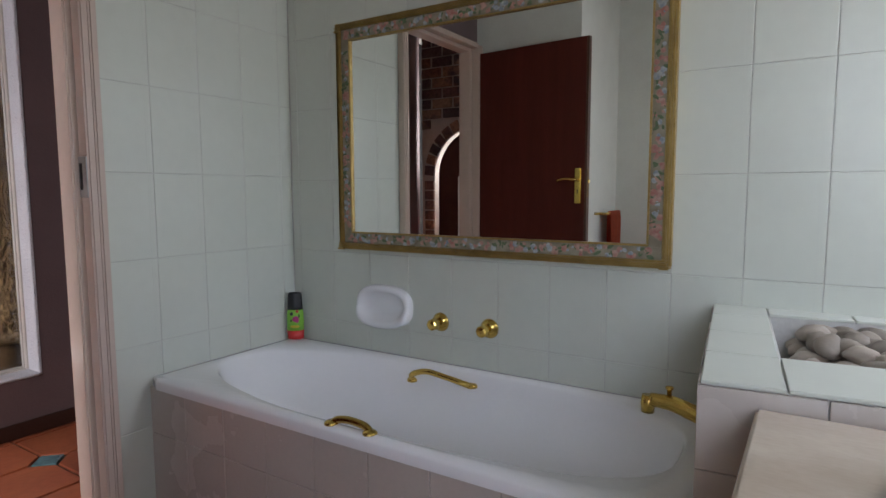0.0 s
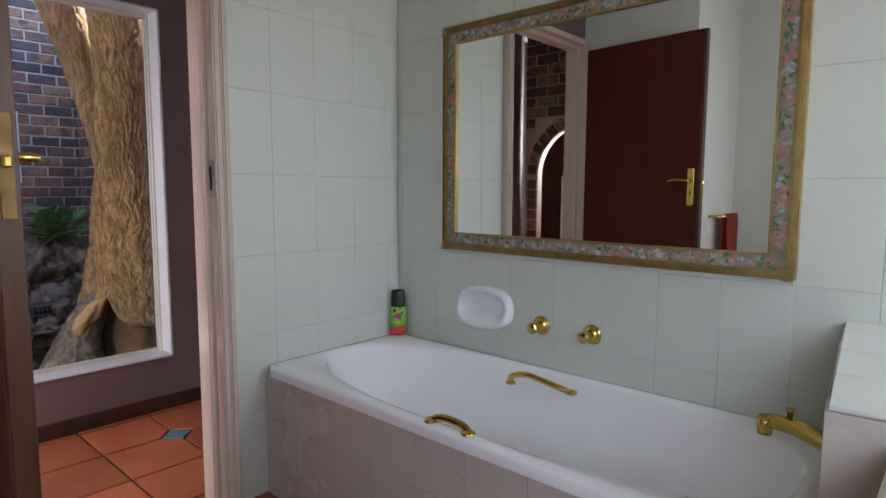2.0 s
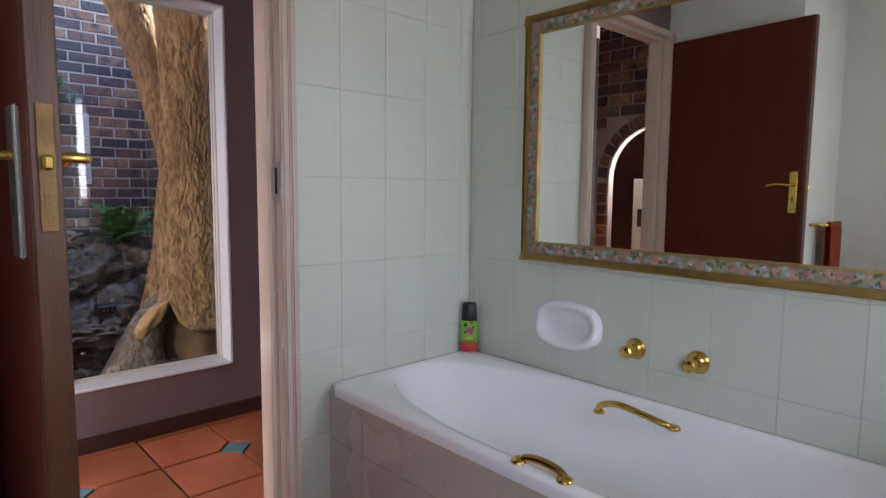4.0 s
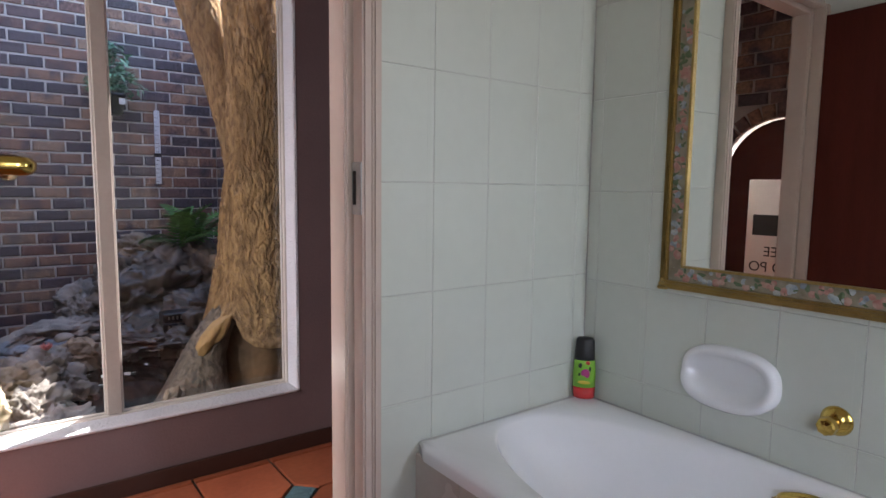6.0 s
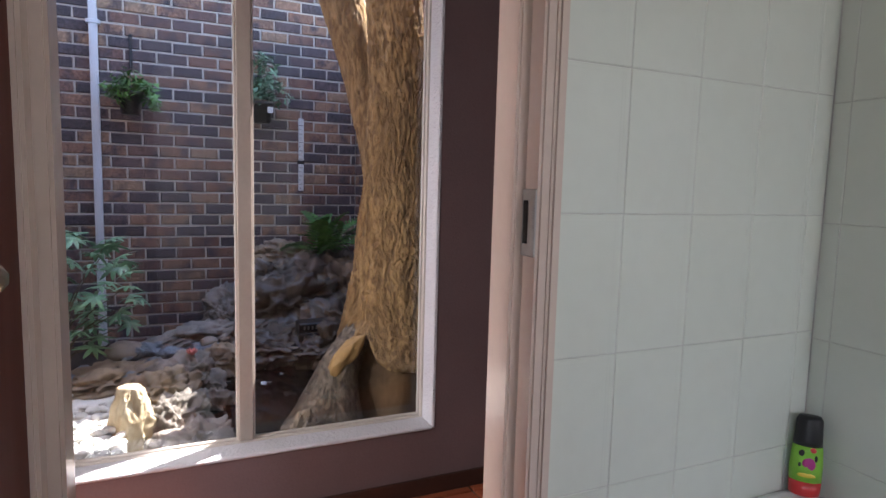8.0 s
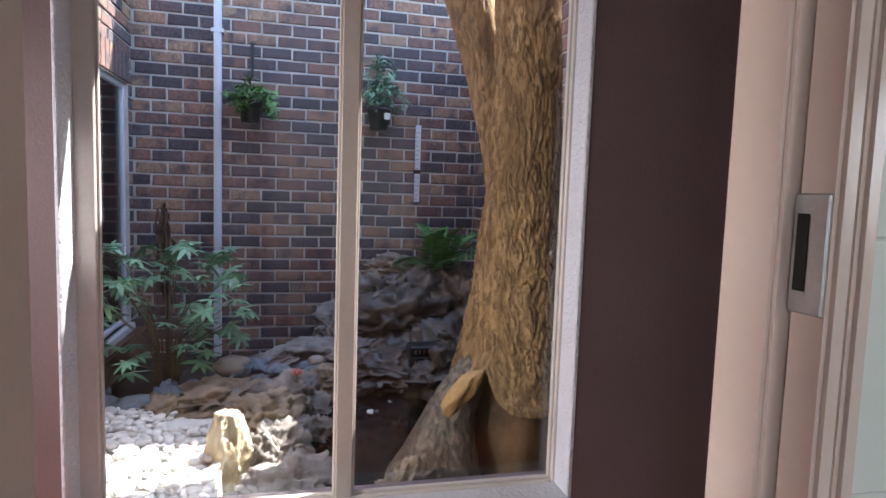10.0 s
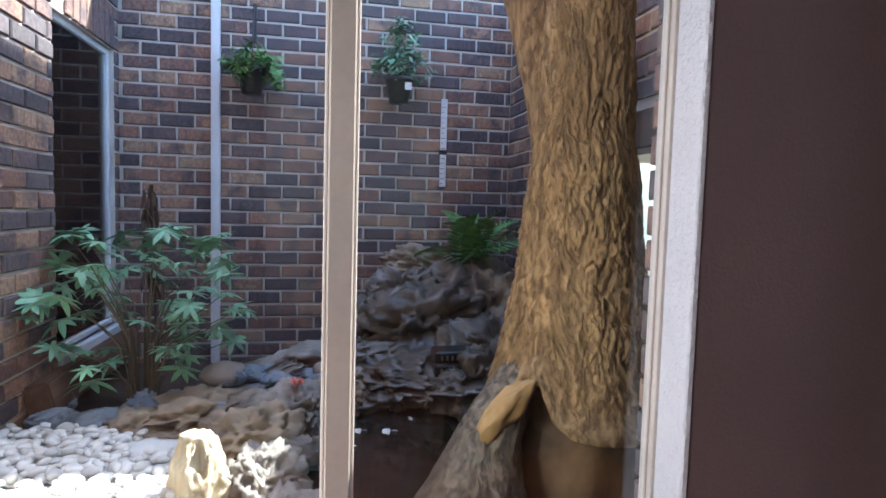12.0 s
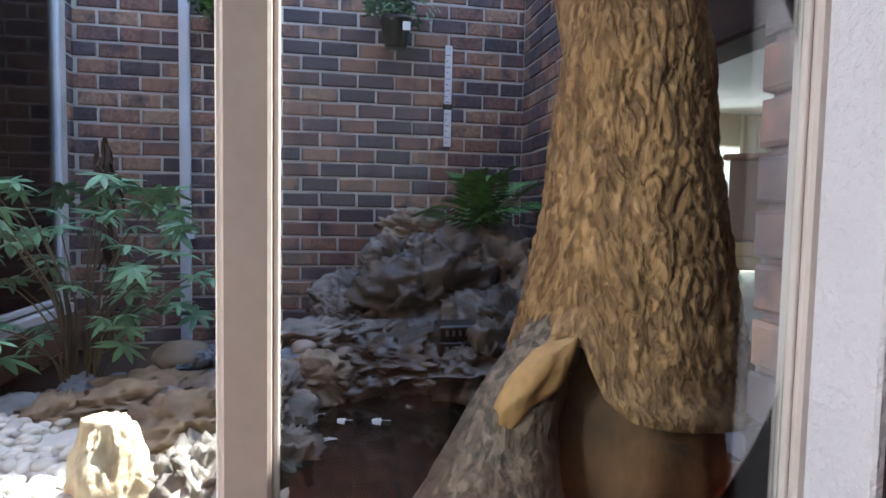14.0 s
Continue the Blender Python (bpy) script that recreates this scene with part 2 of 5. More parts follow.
WARDW = mat("brown_wardrobe_wood", (0.2, 0.085, 0.035), 0.4, var=0.15, scale=2, stretch=(4, 4, 0.5), bump=0.1)
DRAWW = mat("honey_drawer_wood", (0.36, 0.19, 0.07), 0.4, var=0.12, scale=3, bump=0.1)
TOWEL = mat("orange_red_towel", (0.62, 0.11, 0.05), 0.95, var=0.1, scale=20, bump=0.9, bscale=160)
REDPL = mat("red_plastic", (0.6, 0.04, 0.04), 0.3, var=0.03, bump=0)
GREENPL = mat("lime_label", (0.22, 0.5, 0.05), 0.35, var=0.05, bump=0)
MAGENTA = mat("magenta_print", (0.45, 0.04, 0.22), 0.4, var=0.05, bump=0)
YELLOWP = mat("yellow_print", (0.75, 0.55, 0.06), 0.4, var=0.05, bump=0)
PAPER = mat("white_paper", (0.75, 0.74, 0.7), 0.8, var=0.03, bump=0.02)
INK = mat("black_ink", (0.02, 0.02, 0.02), 0.6, var=0.1, bump=0)
REDWALL = mat("red_brown_wall", (0.13, 0.04, 0.03), 0.7, var=0.08, bump=0.1)
BANDC = mat("painted_band_cream", (0.33, 0.3, 0.22), 0.5, col2=(0.2, 0.17, 0.11), scale=30, var=0.15, bump=0.1)
ROSE = mat("painted_rose", (0.4, 0.16, 0.13), 0.5, col2=(0.46, 0.3, 0.24), scale=60, var=0.1, bump=0.1)
SAGE = mat("painted_leaf", (0.13, 0.19, 0.09), 0.5, var=0.2, scale=60, bump=0.1)
BLUEP = mat("painted_blue_flower", (0.2, 0.25, 0.3), 0.5, col2=(0.45, 0.47, 0.46), scale=60, var=0.1, bump=0.1)
GLASS = glass_mat()


# ---- mesh helpers ----
def link_mesh(name, me, material, parent=None, label=""):
    me.materials.append(material)
    ob = new(name, me)
    if parent:
        ob.parent = parent
        ob.matrix_parent_inverse = parent.matrix_basis.inverted()
    return tagged(ob, label)


def part(name, bm, material, parent=None, label="", smooth=False):
    me = bpy.data.meshes.new(name)
    bm.to_mesh(me)
    bm.free()
    if smooth:
        me.shade_smooth()
    return link_mesh(name, me, material, parent, label)


def thing(name, at, label, category, group="", kind=""):
    ob = new(name)
    ob.empty_display_size = 0.05
    ob.matrix_basis = Matrix.Translation(at) if not isinstance(at, Matrix) else at
    return tagged(ob, label, category, group, kind)


def boxes(*bs, bevel=0.0, seg=1):
    """One bmesh of axis boxes (x0, y0, z0, x1, y1, z1)."""
    bm = bmesh.new()
    for x0, y0, z0, x1, y1, z1 in bs:
        m = Matrix.Translation(((x0 + x1) / 2, (y0 + y1) / 2, (z0 + z1) / 2)) @ Matrix.Diagonal((abs(x1 - x0), abs(y1 - y0), abs(z1 - z0), 1))
        bmesh.ops.create_cube(bm, size=1, matrix=m)
    if bevel:
        bmesh.ops.bevel(bm, geom=bm.edges[:], offset=bevel, segments=seg, affect="EDGES", clamp_overlap=True)
    return bm


def lathe(profile, n=24, axis="z"):
    """A turned solid from (radius, height) pairs."""
    bm = bmesh.new()
    rings = []
    for r, h in profile:
        ring = []
        for k in range(n):
            a = 2 * math.pi * k / n
            p = (r * math.cos(a), r * math.sin(a), h)
            ring.append(bm.verts.new(p if axis == "z" else (p[0], -h, p[1]) if axis == "y" else (-h, p[0], p[1])))
        rings.append(ring)
    for a, b in zip(rings, rings[1:]):
        for k in range(n):
            bm.faces.new((a[k], a[(k + 1) % n], b[(k + 1) % n], b[k]))
    bm.faces.new(rings[0][::-1])
    bm.faces.new(rings[-1])
    bmesh.ops.recalc_face_normals(bm, faces=bm.faces[:])
    return bm


def tube(points, radius, n=10):
    """A round bar along points; radius may be a list."""
    bm = bmesh.new()
    pts = [Vector(p) for p in points]
    rings = []
    for i, p in enumerate(pts):
        d = (pts[min(i + 1, len(pts) - 1)] - pts[max(i - 1, 0)]).normalized()
        u = d.orthogonal().normalized() if i == 0 else (u - d * u.dot(d)).normalized()
        v = d.cross(u)
        r = radius[i] if isinstance(radius, (list, tuple)) else radius
        rings.append([bm.verts.new(p + r * (math.cos(2 * math.pi * k / n) * u + math.sin(2 * math.pi * k / n) * v)) for k in range(n)])
    for a, b in zip(rings, rings[1:]):
        for k in range(n):
            bm.faces.new((a[k], a[(k + 1) % n], b[(k + 1) % n], b[k]))
    bm.faces.new(rings[0][::-1])
    bm.faces.new(rings[-1])
    bmesh.ops.recalc_face_normals(bm, faces=bm.faces[:])
    return bm


def curve_pts(ctrl, n=24):
    """Smooth points through control points (Catmull-Rom)."""
    P = [Vector(c) for c in ctrl]
    P = [P[0] * 2 - P[1]] + P + [P[-1] * 2 - P[-2]]
    out = []
    for i in range(1, len(P) - 2):
        for k in range(n):
            t = k / n
            out.append(0.5 * (2 * P[i] + (P[i + 1] - P[i - 1]) * t + (2 * P[i - 1] - 5 * P[i] + 4 * P[i + 1] - P[i + 2]) * t * t + (3 * P[i] - P[i - 1] - 3 * P[i + 1] + P[i + 2]) * t**3))
    return out + [P[-2]]


def joined(name, pieces, material, parent=None, label="", kind=""):
    """Many small pieces, each (verts, faces), as one mesh."""
    V, F = [], []
    for vs, fs in pieces:
        o = len(V)
        V += vs
        F += [tuple(i + o for i in f) for f in fs]
    me = bpy.data.meshes.new(name)
    me.from_pydata(V, [], F)
    ob = link_mesh(name, me, material, parent, label)
    return tagged(ob, kind=kind) if kind else ob


def brick_piece(w, d, h, b=0.006, rng=random):
    """A brick with a chamfered face, front at +y, centred; verts and faces."""
    j = lambda: rng.uniform(-0.0025, 0.0025)
    V = []
    for y, k in ((-d / 2, 0), (d / 2 - b, 0), (d / 2, b)):
        for sx, sz in ((-1, -1), (1, -1), (1, 1), (-1, 1)):
            V.append((sx * (w / 2 - k) + j(), y, sz * (h / 2 - k) + j()))
    F = [(0, 1, 2, 3), (8, 11, 10, 9)]
    for a in (0, 4):
        for i in range(4):
            F.append((a + i, a + 4 + i, a + 4 + (i + 1) % 4, a + (i + 1) % 4))
    return V, [f[::-1] for f in F]


def moved(piece, m):
    return [tuple(m @ Vector(v)) for v in piece[0]], piece[1]


# ---- structure: floors and ground ----
tagged(part("ground", boxes((-60, -60, -0.6, -3.4, 60, -0.28), (-3.4, -60, -0.6, 60, 60, -0.28)), SOIL), "dark bare soil ground under the house", "ground", kind="structure")
floor = tagged(part("floor", boxes((-3.4, -4.2, -0.26, 1.45, 2.75, -0.092)), GROUTB), "grey grouted floor under terracotta tiles", "floor", kind="structure")
tagged(part("floor_bedroom", boxes((-10.2, 2.05, -0.2, -3.0, 8.2, 0.0)), STONEF), "pale glossy tiled bedroom floor", "floor", kind="structure")

# ---- structure: bathroom ----
H, F0 = 2.62, -0.08  # ceiling and floor heights
NY, WX = 1.886, -1.832  # tiled faces behind the tub and beside the door
wall_west = tagged(part("wall_west", boxes((-1.92, -4.2, F0, -1.84, 0.15, H), (-1.92, 1.0, F0, -1.84, 2.75, H), (-1.92, 0.15, 2.07, -1.84, 1.0, H)), BROWN), "wall between bathroom and passage, brown passage side", "wall", kind="structure")
wall_north = tagged(part("wall_north", boxes((-1.84, NY + 0.002, F0, 1.45, 2.08, H)), GROUT), "grout-backed bathroom wall behind the tub", "wall", kind="structure")
tagged(part("wall_grout_bed", boxes((-1.84, 1.0, F0, WX - 0.002, NY + 0.002, H)), GROUT), "pale grout bed behind the wall tiles", "wall", kind="structure")
wall_east = tagged(part("wall_east", boxes((1.3, -0.9, F0, 1.45, 1.44, H), (1.3, 1.86, F0, 1.45, NY + 0.002, H), (1.3, 1.44, F0, 1.45, 1.86, 0.9), (1.3, 1.44, 2.15, 1.45, 1.86, H)), PLASTER), "white bathroom wall with a window opening", "wall", kind="structure")
tagged(part("wall_south_bathroom", boxes((-1.84, -0.9, F0, -1.10, 0.1, H), (-1.10, -0.9, F0, 0.4, -0.72, H), (1.2, -0.9, F0, 1.3, -0.72, H), (0.4, -0.9, F0, 1.2, -0.72, 0.93), (0.4, -0.9, 2.08, 1.2, -0.72, H)), PLASTER), "white bathroom wall with a projecting corner", "wall", kind="structure")
tagged(part("ceiling_bathroom", boxes((-1.92, -0.9, H, 1.45, 2.08, H + 0.1)), CEILB), "cream painted bathroom ceiling", "ceiling", kind="structure")
bw = thing("window_bathroom", (1.38, 1.115, 1.57), "white framed bathroom window letting in daylight", "window", kind="structure")
part("window_frame", boxes((1.4, 1.44, 0.9, 1.44, 1.47, 2.15), (1.4, 1.83, 0.9, 1.44, 1.86, 2.15), (1.4, 1.47, 0.9, 1.44, 1.83, 0.93), (1.4, 1.47, 2.12, 1.44, 1.83, 2.15), bevel=0.004), FRAMEW, bw)

# unseen window, made up to house the south fill lamp
bw2 = thing("window_bathroom_side", (0.8, -0.86, 1.5), "unseen white framed window added around the bathroom fill light", "window", kind="structure")
part("window_frame", boxes((0.4, -0.89, 0.93, 0.43, -0.85, 2.08), (1.17, -0.89, 0.93, 1.2, -0.85, 2.08), (0.43, -0.89, 0.93, 1.17, -0.85, 0.96), (0.43, -0.89, 2.05, 1.17, -0.85, 2.08), bevel=0.004), FRAMEW, bw2)

# ---- structure: passage ----
tagged(part("ceiling_passage", boxes((-3.4, -4.2, H, -1.92, 2.75, H + 0.1), (-6.0, -4.2, H, -3.4, -1.1, H + 0.1)), CEIL), "white painted passage ceiling", "ceiling", kind="structure")
WY0, WY1, WZ0, WZ1 = -0.19, 1.335, 0.205, 2.045
wall_window = tagged(part("wall_window", boxes((-3.2, -0.95, -0.3, -3.045, WY0, H), (-3.2, WY1, -0.3, -3.045, 2.75, H), (-3.2, WY0, -0.3, -3.045, WY1, WZ0), (-3.2, WY0, WZ1, -3.045, WY1, H), (-3.36, -0.95, -0.3, -3.2, WY0 - 0.1, H), (-3.36, 1.415, -0.3, -3.2, 2.75, H), (-3.36, WY0 - 0.1, -0.3, -3.2, 1.415, WZ0 - 0.05), (-3.36, WY0 - 0.1, WZ1 + 0.06, -3.2, 1.415, H)), BROWN), "purple-brown painted passage wall with a tall low window", "wall", kind="structure")
tagged(part("wall_passage_north", boxes((-3.045, 2.6, F0, -1.92, 2.75, H)), BROWN), "purple-brown end wall of the passage", "wall", kind="structure")
tagged(part("wall_far_room", boxes((-6.0, -4.2, -0.3, -1.92, -4.05, H), (-6.0, -4.05, -0.3, -5.85, -0.95, H)), REDWALL), "dark red-brown wall of the room beyond the arch", "wall", kind="structure")
# coloured almost black so the room behind the pane reads as unlit
tagged(part("wall_dark_room", boxes((-5.85, -1.5, -0.3, -3.36, -1.35, H)), DARK), "near-black wall standing for the unlit room behind the courtyard window", "wall", kind="structure")
tagged(part("trim_skirting", boxes((-3.041, -0.95, F0, -3.026, 2.6, F0 + 0.075), bevel=0.003), mat("dark_skirting", (0.05, 0.022, 0.016), 0.4, var=0.1)), "dark brown skirting along the passage wall", "skirting", kind="structure")
tagged(part("trim_reveal", boxes((-3.15, WY1 - 0.016, WZ0, -3.043, WY1 + 0.002, WZ1), (-3.15, WY0 - 0.002, WZ0, -3.043, WY0 + 0.012, WZ1), (-3.15, WY0, WZ1 - 0.012, -3.043, WY1, WZ1 + 0.002), bevel=0.004), REVEAL), "rough white painted window reveal", "reveal", kind="structure")

win = thing("window_1", (-3.17, 0.59, WZ0), "tall white framed window with a grey mullion onto the courtyard", "window", kind="structure")
part("window_sill", boxes((-3.15, WY0 + 0.012, WZ0 - 0.002, -3.036, WY1 - 0.012, WZ0 + 0.014), bevel=0.005), REVEAL, win, "white painted sill")
fr = part("window_frame", boxes((-3.20, WY0, WZ0, -3.15, WY0 + 0.065, WZ1), (-3.20, WY1 - 0.026, WZ0, -3.15, WY1 + 0.02, WZ1), (-3.20, WY0 + 0.065, WZ0 - 0.01, -3.15, WY1 - 0.026, WZ0 + 0.02), (-3.20, WY0 + 0.065, WZ1 - 0.03, -3.15, WY1 - 0.026, WZ1), bevel=0.004), FRAMEW, win)
part("mullion", boxes((-3.215, 0.556, WZ0 + 0.02, -3.145, 0.611, WZ1 - 0.03), bevel=0.004), GREYF, win, "grey-beige mullion")
for y0, y1 in ((WY0 + 0.065, 0.556), (0.611, WY1 - 0.026)):
    g = part("pane", boxes((-3.179, y0, WZ0 + 0.02, -3.174, y1, WZ1 - 0.03)), GLASS, win)
    g.visible_shadow = False
    if y0 > 0.5:  # this pane is turned a little to shift the bathroom window's reflection
        yc = (y0 + y1) / 2
        g.matrix_basis = Matrix.Translation((-3.1765, yc, 0)) @ Matrix.Rotation(radians(-0.93), 4, "Z") @ Matrix.Translation((3.1765, -yc, 0)) @ g.matrix_basis
    part("putty", boxes((-3.174, y0, WZ0 + 0.02, -3.162, y0 + 0.008, WZ1 - 0.03), (-3.174, y1 - 0.008, WZ0 + 0.02, -3.162, y1, WZ1 - 0.03), (-3.174, y0 + 0.008, WZ0 + 0.02, -3.162, y1 - 0.008, WZ0 + 0.03), bevel=0.002), FRAMEW, win)

# door frame with its rebate and strike plate
dframe = thing("door_frame", (-1.85, 0.58, 0), "cream painted steel door frame with a strike plate", "door frame", kind="structure")
for s, yb in ((1, 0.955), (-1, 0.187)):
    e = 1.004 if s > 0 else 0.138
    part("jamb", boxes((-1.935, yb, F0, -1.845, e, 2.09), (-1.845, yb + s * 0.022, F0, -1.79, e, 2.09), (-1.836, e, F0, -1.786, e + s * 0.026, 2.09), (-1.945, yb + s * 0.02, F0, -1.922, e + s * 0.03, 2.09), bevel=0.006, seg=2), CREAM, dframe)
part("head", boxes((-1.935, 0.187, 2.045, -1.845, 0.955, 2.1), (-1.845, 0.17, 2.065, -1.79, 0.97, 2.1), bevel=0.006), CREAM, dframe)
plate = part("strike_plate", boxes((-1.843, 0.973, 1.09, -1.797, 0.979, 1.222), bevel=0.002), STEEL, dframe, "worn steel strike plate")
part("latch_hole", boxes((-1.836, 0.9715, 1.115, -1.82, 0.9728, 1.2), bevel=0.0005), DARK, plate)

# ---- courtyard structure ----
XB, YN, YS = -6.25, 1.90, -0.81
yw = tagged(part("wall_yard_west", boxes((-6.6, -1.3, -0.3, XB - 0.005, 2.3, 3.6)), MORTAR), "clinker brick courtyard wall with pale mortar", "brick wall", kind="structure")
OX0, OX1, OZ0, OZ1 = -4.75, -3.52, 0.0, 1.29
yn = tagged(part("wall_yard_north", boxes((XB, YN + 0.005, -0.3, OX0, YN + 0.15, 2.5), (OX1, YN + 0.005, -0.3, -3.36, YN + 0.15, 2.5), (OX0, YN + 0.005, -0.3, OX1, YN + 0.15, OZ0), (OX0, YN + 0.005, OZ1, OX1, YN + 0.15, 2.5)), MORTAR), "clinker brick courtyard wall with a glazed bedroom opening", "brick wall", kind="structure")
SX0, SX1, SZ0, SZ1 = -6.17, -5.28, 0.18, 1.96
ys = tagged(part("wall_yard_south", boxes((XB, YS - 0.18, -0.3, SX0, YS - 0.005, 2.9), (SX1, YS - 0.18, -0.3, -3.36, YS - 0.005, 2.9), (SX0, YS - 0.18, -0.3, SX1, YS - 0.005, SZ0), (SX0, YS - 0.18, SZ1, SX1, YS - 0.005, 2.9)), MORTAR), "clinker brick courtyard wall with a window", "brick wall", kind="structure")
# out-of-view mass, added and sized to trim the sun patch in the courtyard
tagged(part("wall_upper_storey", boxes((-10.2, YN + 0.15, 2.5, -6.2, 8.2, 6.3)), MORTAR), "unseen block added above the bedroom to shade the courtyard", "wall", kind="structure")
tagged(part("roof_house", boxes((-3.42, -4.3, H + 0.1, 1.6, 2.9, H + 0.3)), TIMBER), "flat roof slab over the house", "roof", kind="structure")
tagged(part("courtyard_bed", boxes((XB, YS, -0.28, -3.36, YN, -0.12)), SOIL), "dark damp soil of the courtyard bed", "soil", kind="structure")
tagged(part("trim_timber_head", boxes((OX0 - 0.1, YN - 0.02, OZ1, OX1 + 0.1, YN + 0.01, OZ1 + 0.16), (OX0, YN + 0.02, OZ0, OX0 + 0.05, YN + 0.1, OZ1), (OX1 - 0.05, YN + 0.02, OZ0, OX1, YN + 0.1, OZ1), bevel=0.005), TIMBER), "dark timber lintel and frame of the bedroom opening", "lintel", kind="structure")
sw = thing("window_2", (-5.8, YS - 0.06, SZ0), "white framed courtyard window with a tied curtain inside", "window", kind="structure")
part("window_frame", boxes((SX0, YS - 0.07, SZ0, SX0 + 0.035, YS - 0.03, SZ1), (SX1 - 0.035, YS - 0.07, SZ0, SX1, YS - 0.03, SZ1), (SX0 + 0.035, YS - 0.07, SZ1 - 0.035, SX1 - 0.035, YS - 0.03, SZ1), (SX0 + 0.035, YS - 0.07, SZ0, SX1 - 0.035, YS - 0.03, SZ0 + 0.03), bevel=0.004), PIPEM, sw)
part("window_sill", boxes((SX0, YS - 0.07, SZ0 - 0.07, SX1, YS + 0.03, SZ0), bevel=0.008), PIPEM, sw, "white painted sill")
g = part("pane", boxes((SX0 + 0.035, YS - 0.053, SZ0 + 0.03, SX1 - 0.035, YS - 0.049, SZ1 - 0.035)), GLASS, sw)
bm = bmesh.new()
rows_c = []
for i in range(24):
    z = SZ0 + 0.1 + i * (SZ1 - SZ0 - 0.15) / 23
    f = (z - SZ0) / (SZ1 - SZ0)
    mid = -6.02 - 0.08 * math.exp(-((f - 0.32) / 0.15) ** 2)
    wd = 0.05 + 0.14 * abs(f - 0.32) ** 0.8
    rows_c.append([bm.verts.new((mid + wd * (k / 10 - 0.5) * 2, YS - 0.14 + 0.02 * math.sin(k * 1.9), z)) for k in range(11)])
for a, b in zip(rows_c, rows_c[1:]):
    for k in range(10):
        bm.faces.new((a[k], a[k + 1], b[k + 1], b[k]))
tagged(part("curtain", bm, SHEER, None, "", True), "pale blue-white tied-back curtain behind glass", "curtain")

# ---- bedroom seen past the tree ----
tagged(part("wall_bedroom", boxes((-10.2, 8.0, 0, -3.0, 8.2, 2.3), (-10.2, 2.05, 0, -10.0, 4.6, 2.3), (-10.2, 7.4, 0, -10.0, 8.0, 2.3), (-10.2, 4.6, 0, -10.0, 7.4, 0.1), (-10.2, 4.6, 1.75, -10.0, 7.4, 2.3), (-3.15, 2.05, 0, -3.0, 8.0, 2.3)), CREAMW), "cream bedroom walls with a bright window", "wall", kind="structure")
tagged(part("ceiling_bedroom", boxes((-10.2, 2.05, 2.2, -3.0, 8.2, 2.3)), CEIL), "white bedroom ceiling", "ceiling", kind="structure")
# emissive sheet in place of the daylit garden; its haze is only glow
tagged(part("backdrop_daylight", boxes((-10.7, 4.0, -0.2, -10.65, 8.0, 2.4)), glow_mat("garden_glow_sheet", (0.78, 0.92, 0.88), 0.09)), "glowing sheet standing for the bright hazy garden beyond the bedroom window", "backdrop", kind="structure")
ward = thing("wardrobe", pose(-8.98, 5.98, 0, 0, 0, 40), "tall brown wooden wardrobe with honey drawers below", "wardrobe")


def wpart(name, bs, m, parent, bevel=0.006, label=""):
    o = part(name, boxes(*bs, bevel=bevel), m, None, label)
    o.parent = parent
    return o


wpart("body", [(-0.4, -0.25, 0.45, 0.5, 0.2, 1.45)], WARDW, ward)
wd = wpart("door", [(-0.36, -0.27, 0.49, 0.46, -0.25, 1.4), (-0.28, -0.277, 0.58, 0.38, -0.27, 1.32)], WARDW, ward)
wpart("cornice", [(-0.47, -0.32, 1.45, 0.57, 0.22, 1.53)], WARDW, ward, 0.02)
wpart("base", [(-0.44, -0.28, 0.1, 0.54, 0.2, 0.44)], DRAWW, ward)
for z in (0.12, 0.285):
    d = wpart("drawer", [(-0.41, -0.3, z, 0.51, -0.28, z + 0.145)], DRAWW, ward)
    wpart("knob", [(0.02, -0.32, z + 0.05, 0.07, -0.3, z + 0.09)], STEEL, d)
for x in (-0.42, 0.42):
    wpart("foot", [(x, -0.28, 0, x + 0.1, 0.18, 0.1)], WARDW, ward, 0.02)
bm = bmesh.new()
top = [bm.verts.new((-9.85 + 0.02 * math.sin(k * 1.3), 6.2 + k * 0.03, 2.15)) for k in range(40)]
low = [bm.verts.new((-9.85 + 0.04 * math.sin(k * 1.3), 6.2 + k * 0.03, 1.45)) for k in range(40)]
for k in range(39):
    bm.faces.new((top[k], top[k + 1], low[k + 1], low[k]))
tagged(part("pelmet_curtain", bm, CURTAIN, None, "", True), "gathered cream curtain hanging beside the wardrobe", "curtain")
bird = lathe([(0.0, 0.0), (0.09, 0.01), (0.06, 0.1), (0.11, 0.3), (0.13, 0.42), (0.07, 0.52), (0.15, 0.56), (0.15, 0.59), (0.01, 0.64)], 16)
bm2 = part("garden_ornament", bird, WETROCK, None, "", True)
bm2.location = (-6.7, 4.25, 0.0)
tagged(bm2, "dark carved ornament standing on the bedroom floor", "ornament")

# ---- bathtub ----
TX0, TX1, TY0, TY1, TZ = WX + 0.002, 0.0, 1.155, NY - 0.002, 0.44
tub = thing("bathtub", ((TX0 + TX1) / 2, (TY0 + TY1) / 2, 0), "white enamelled built-in bathtub with a beige tiled front", "bathtub")


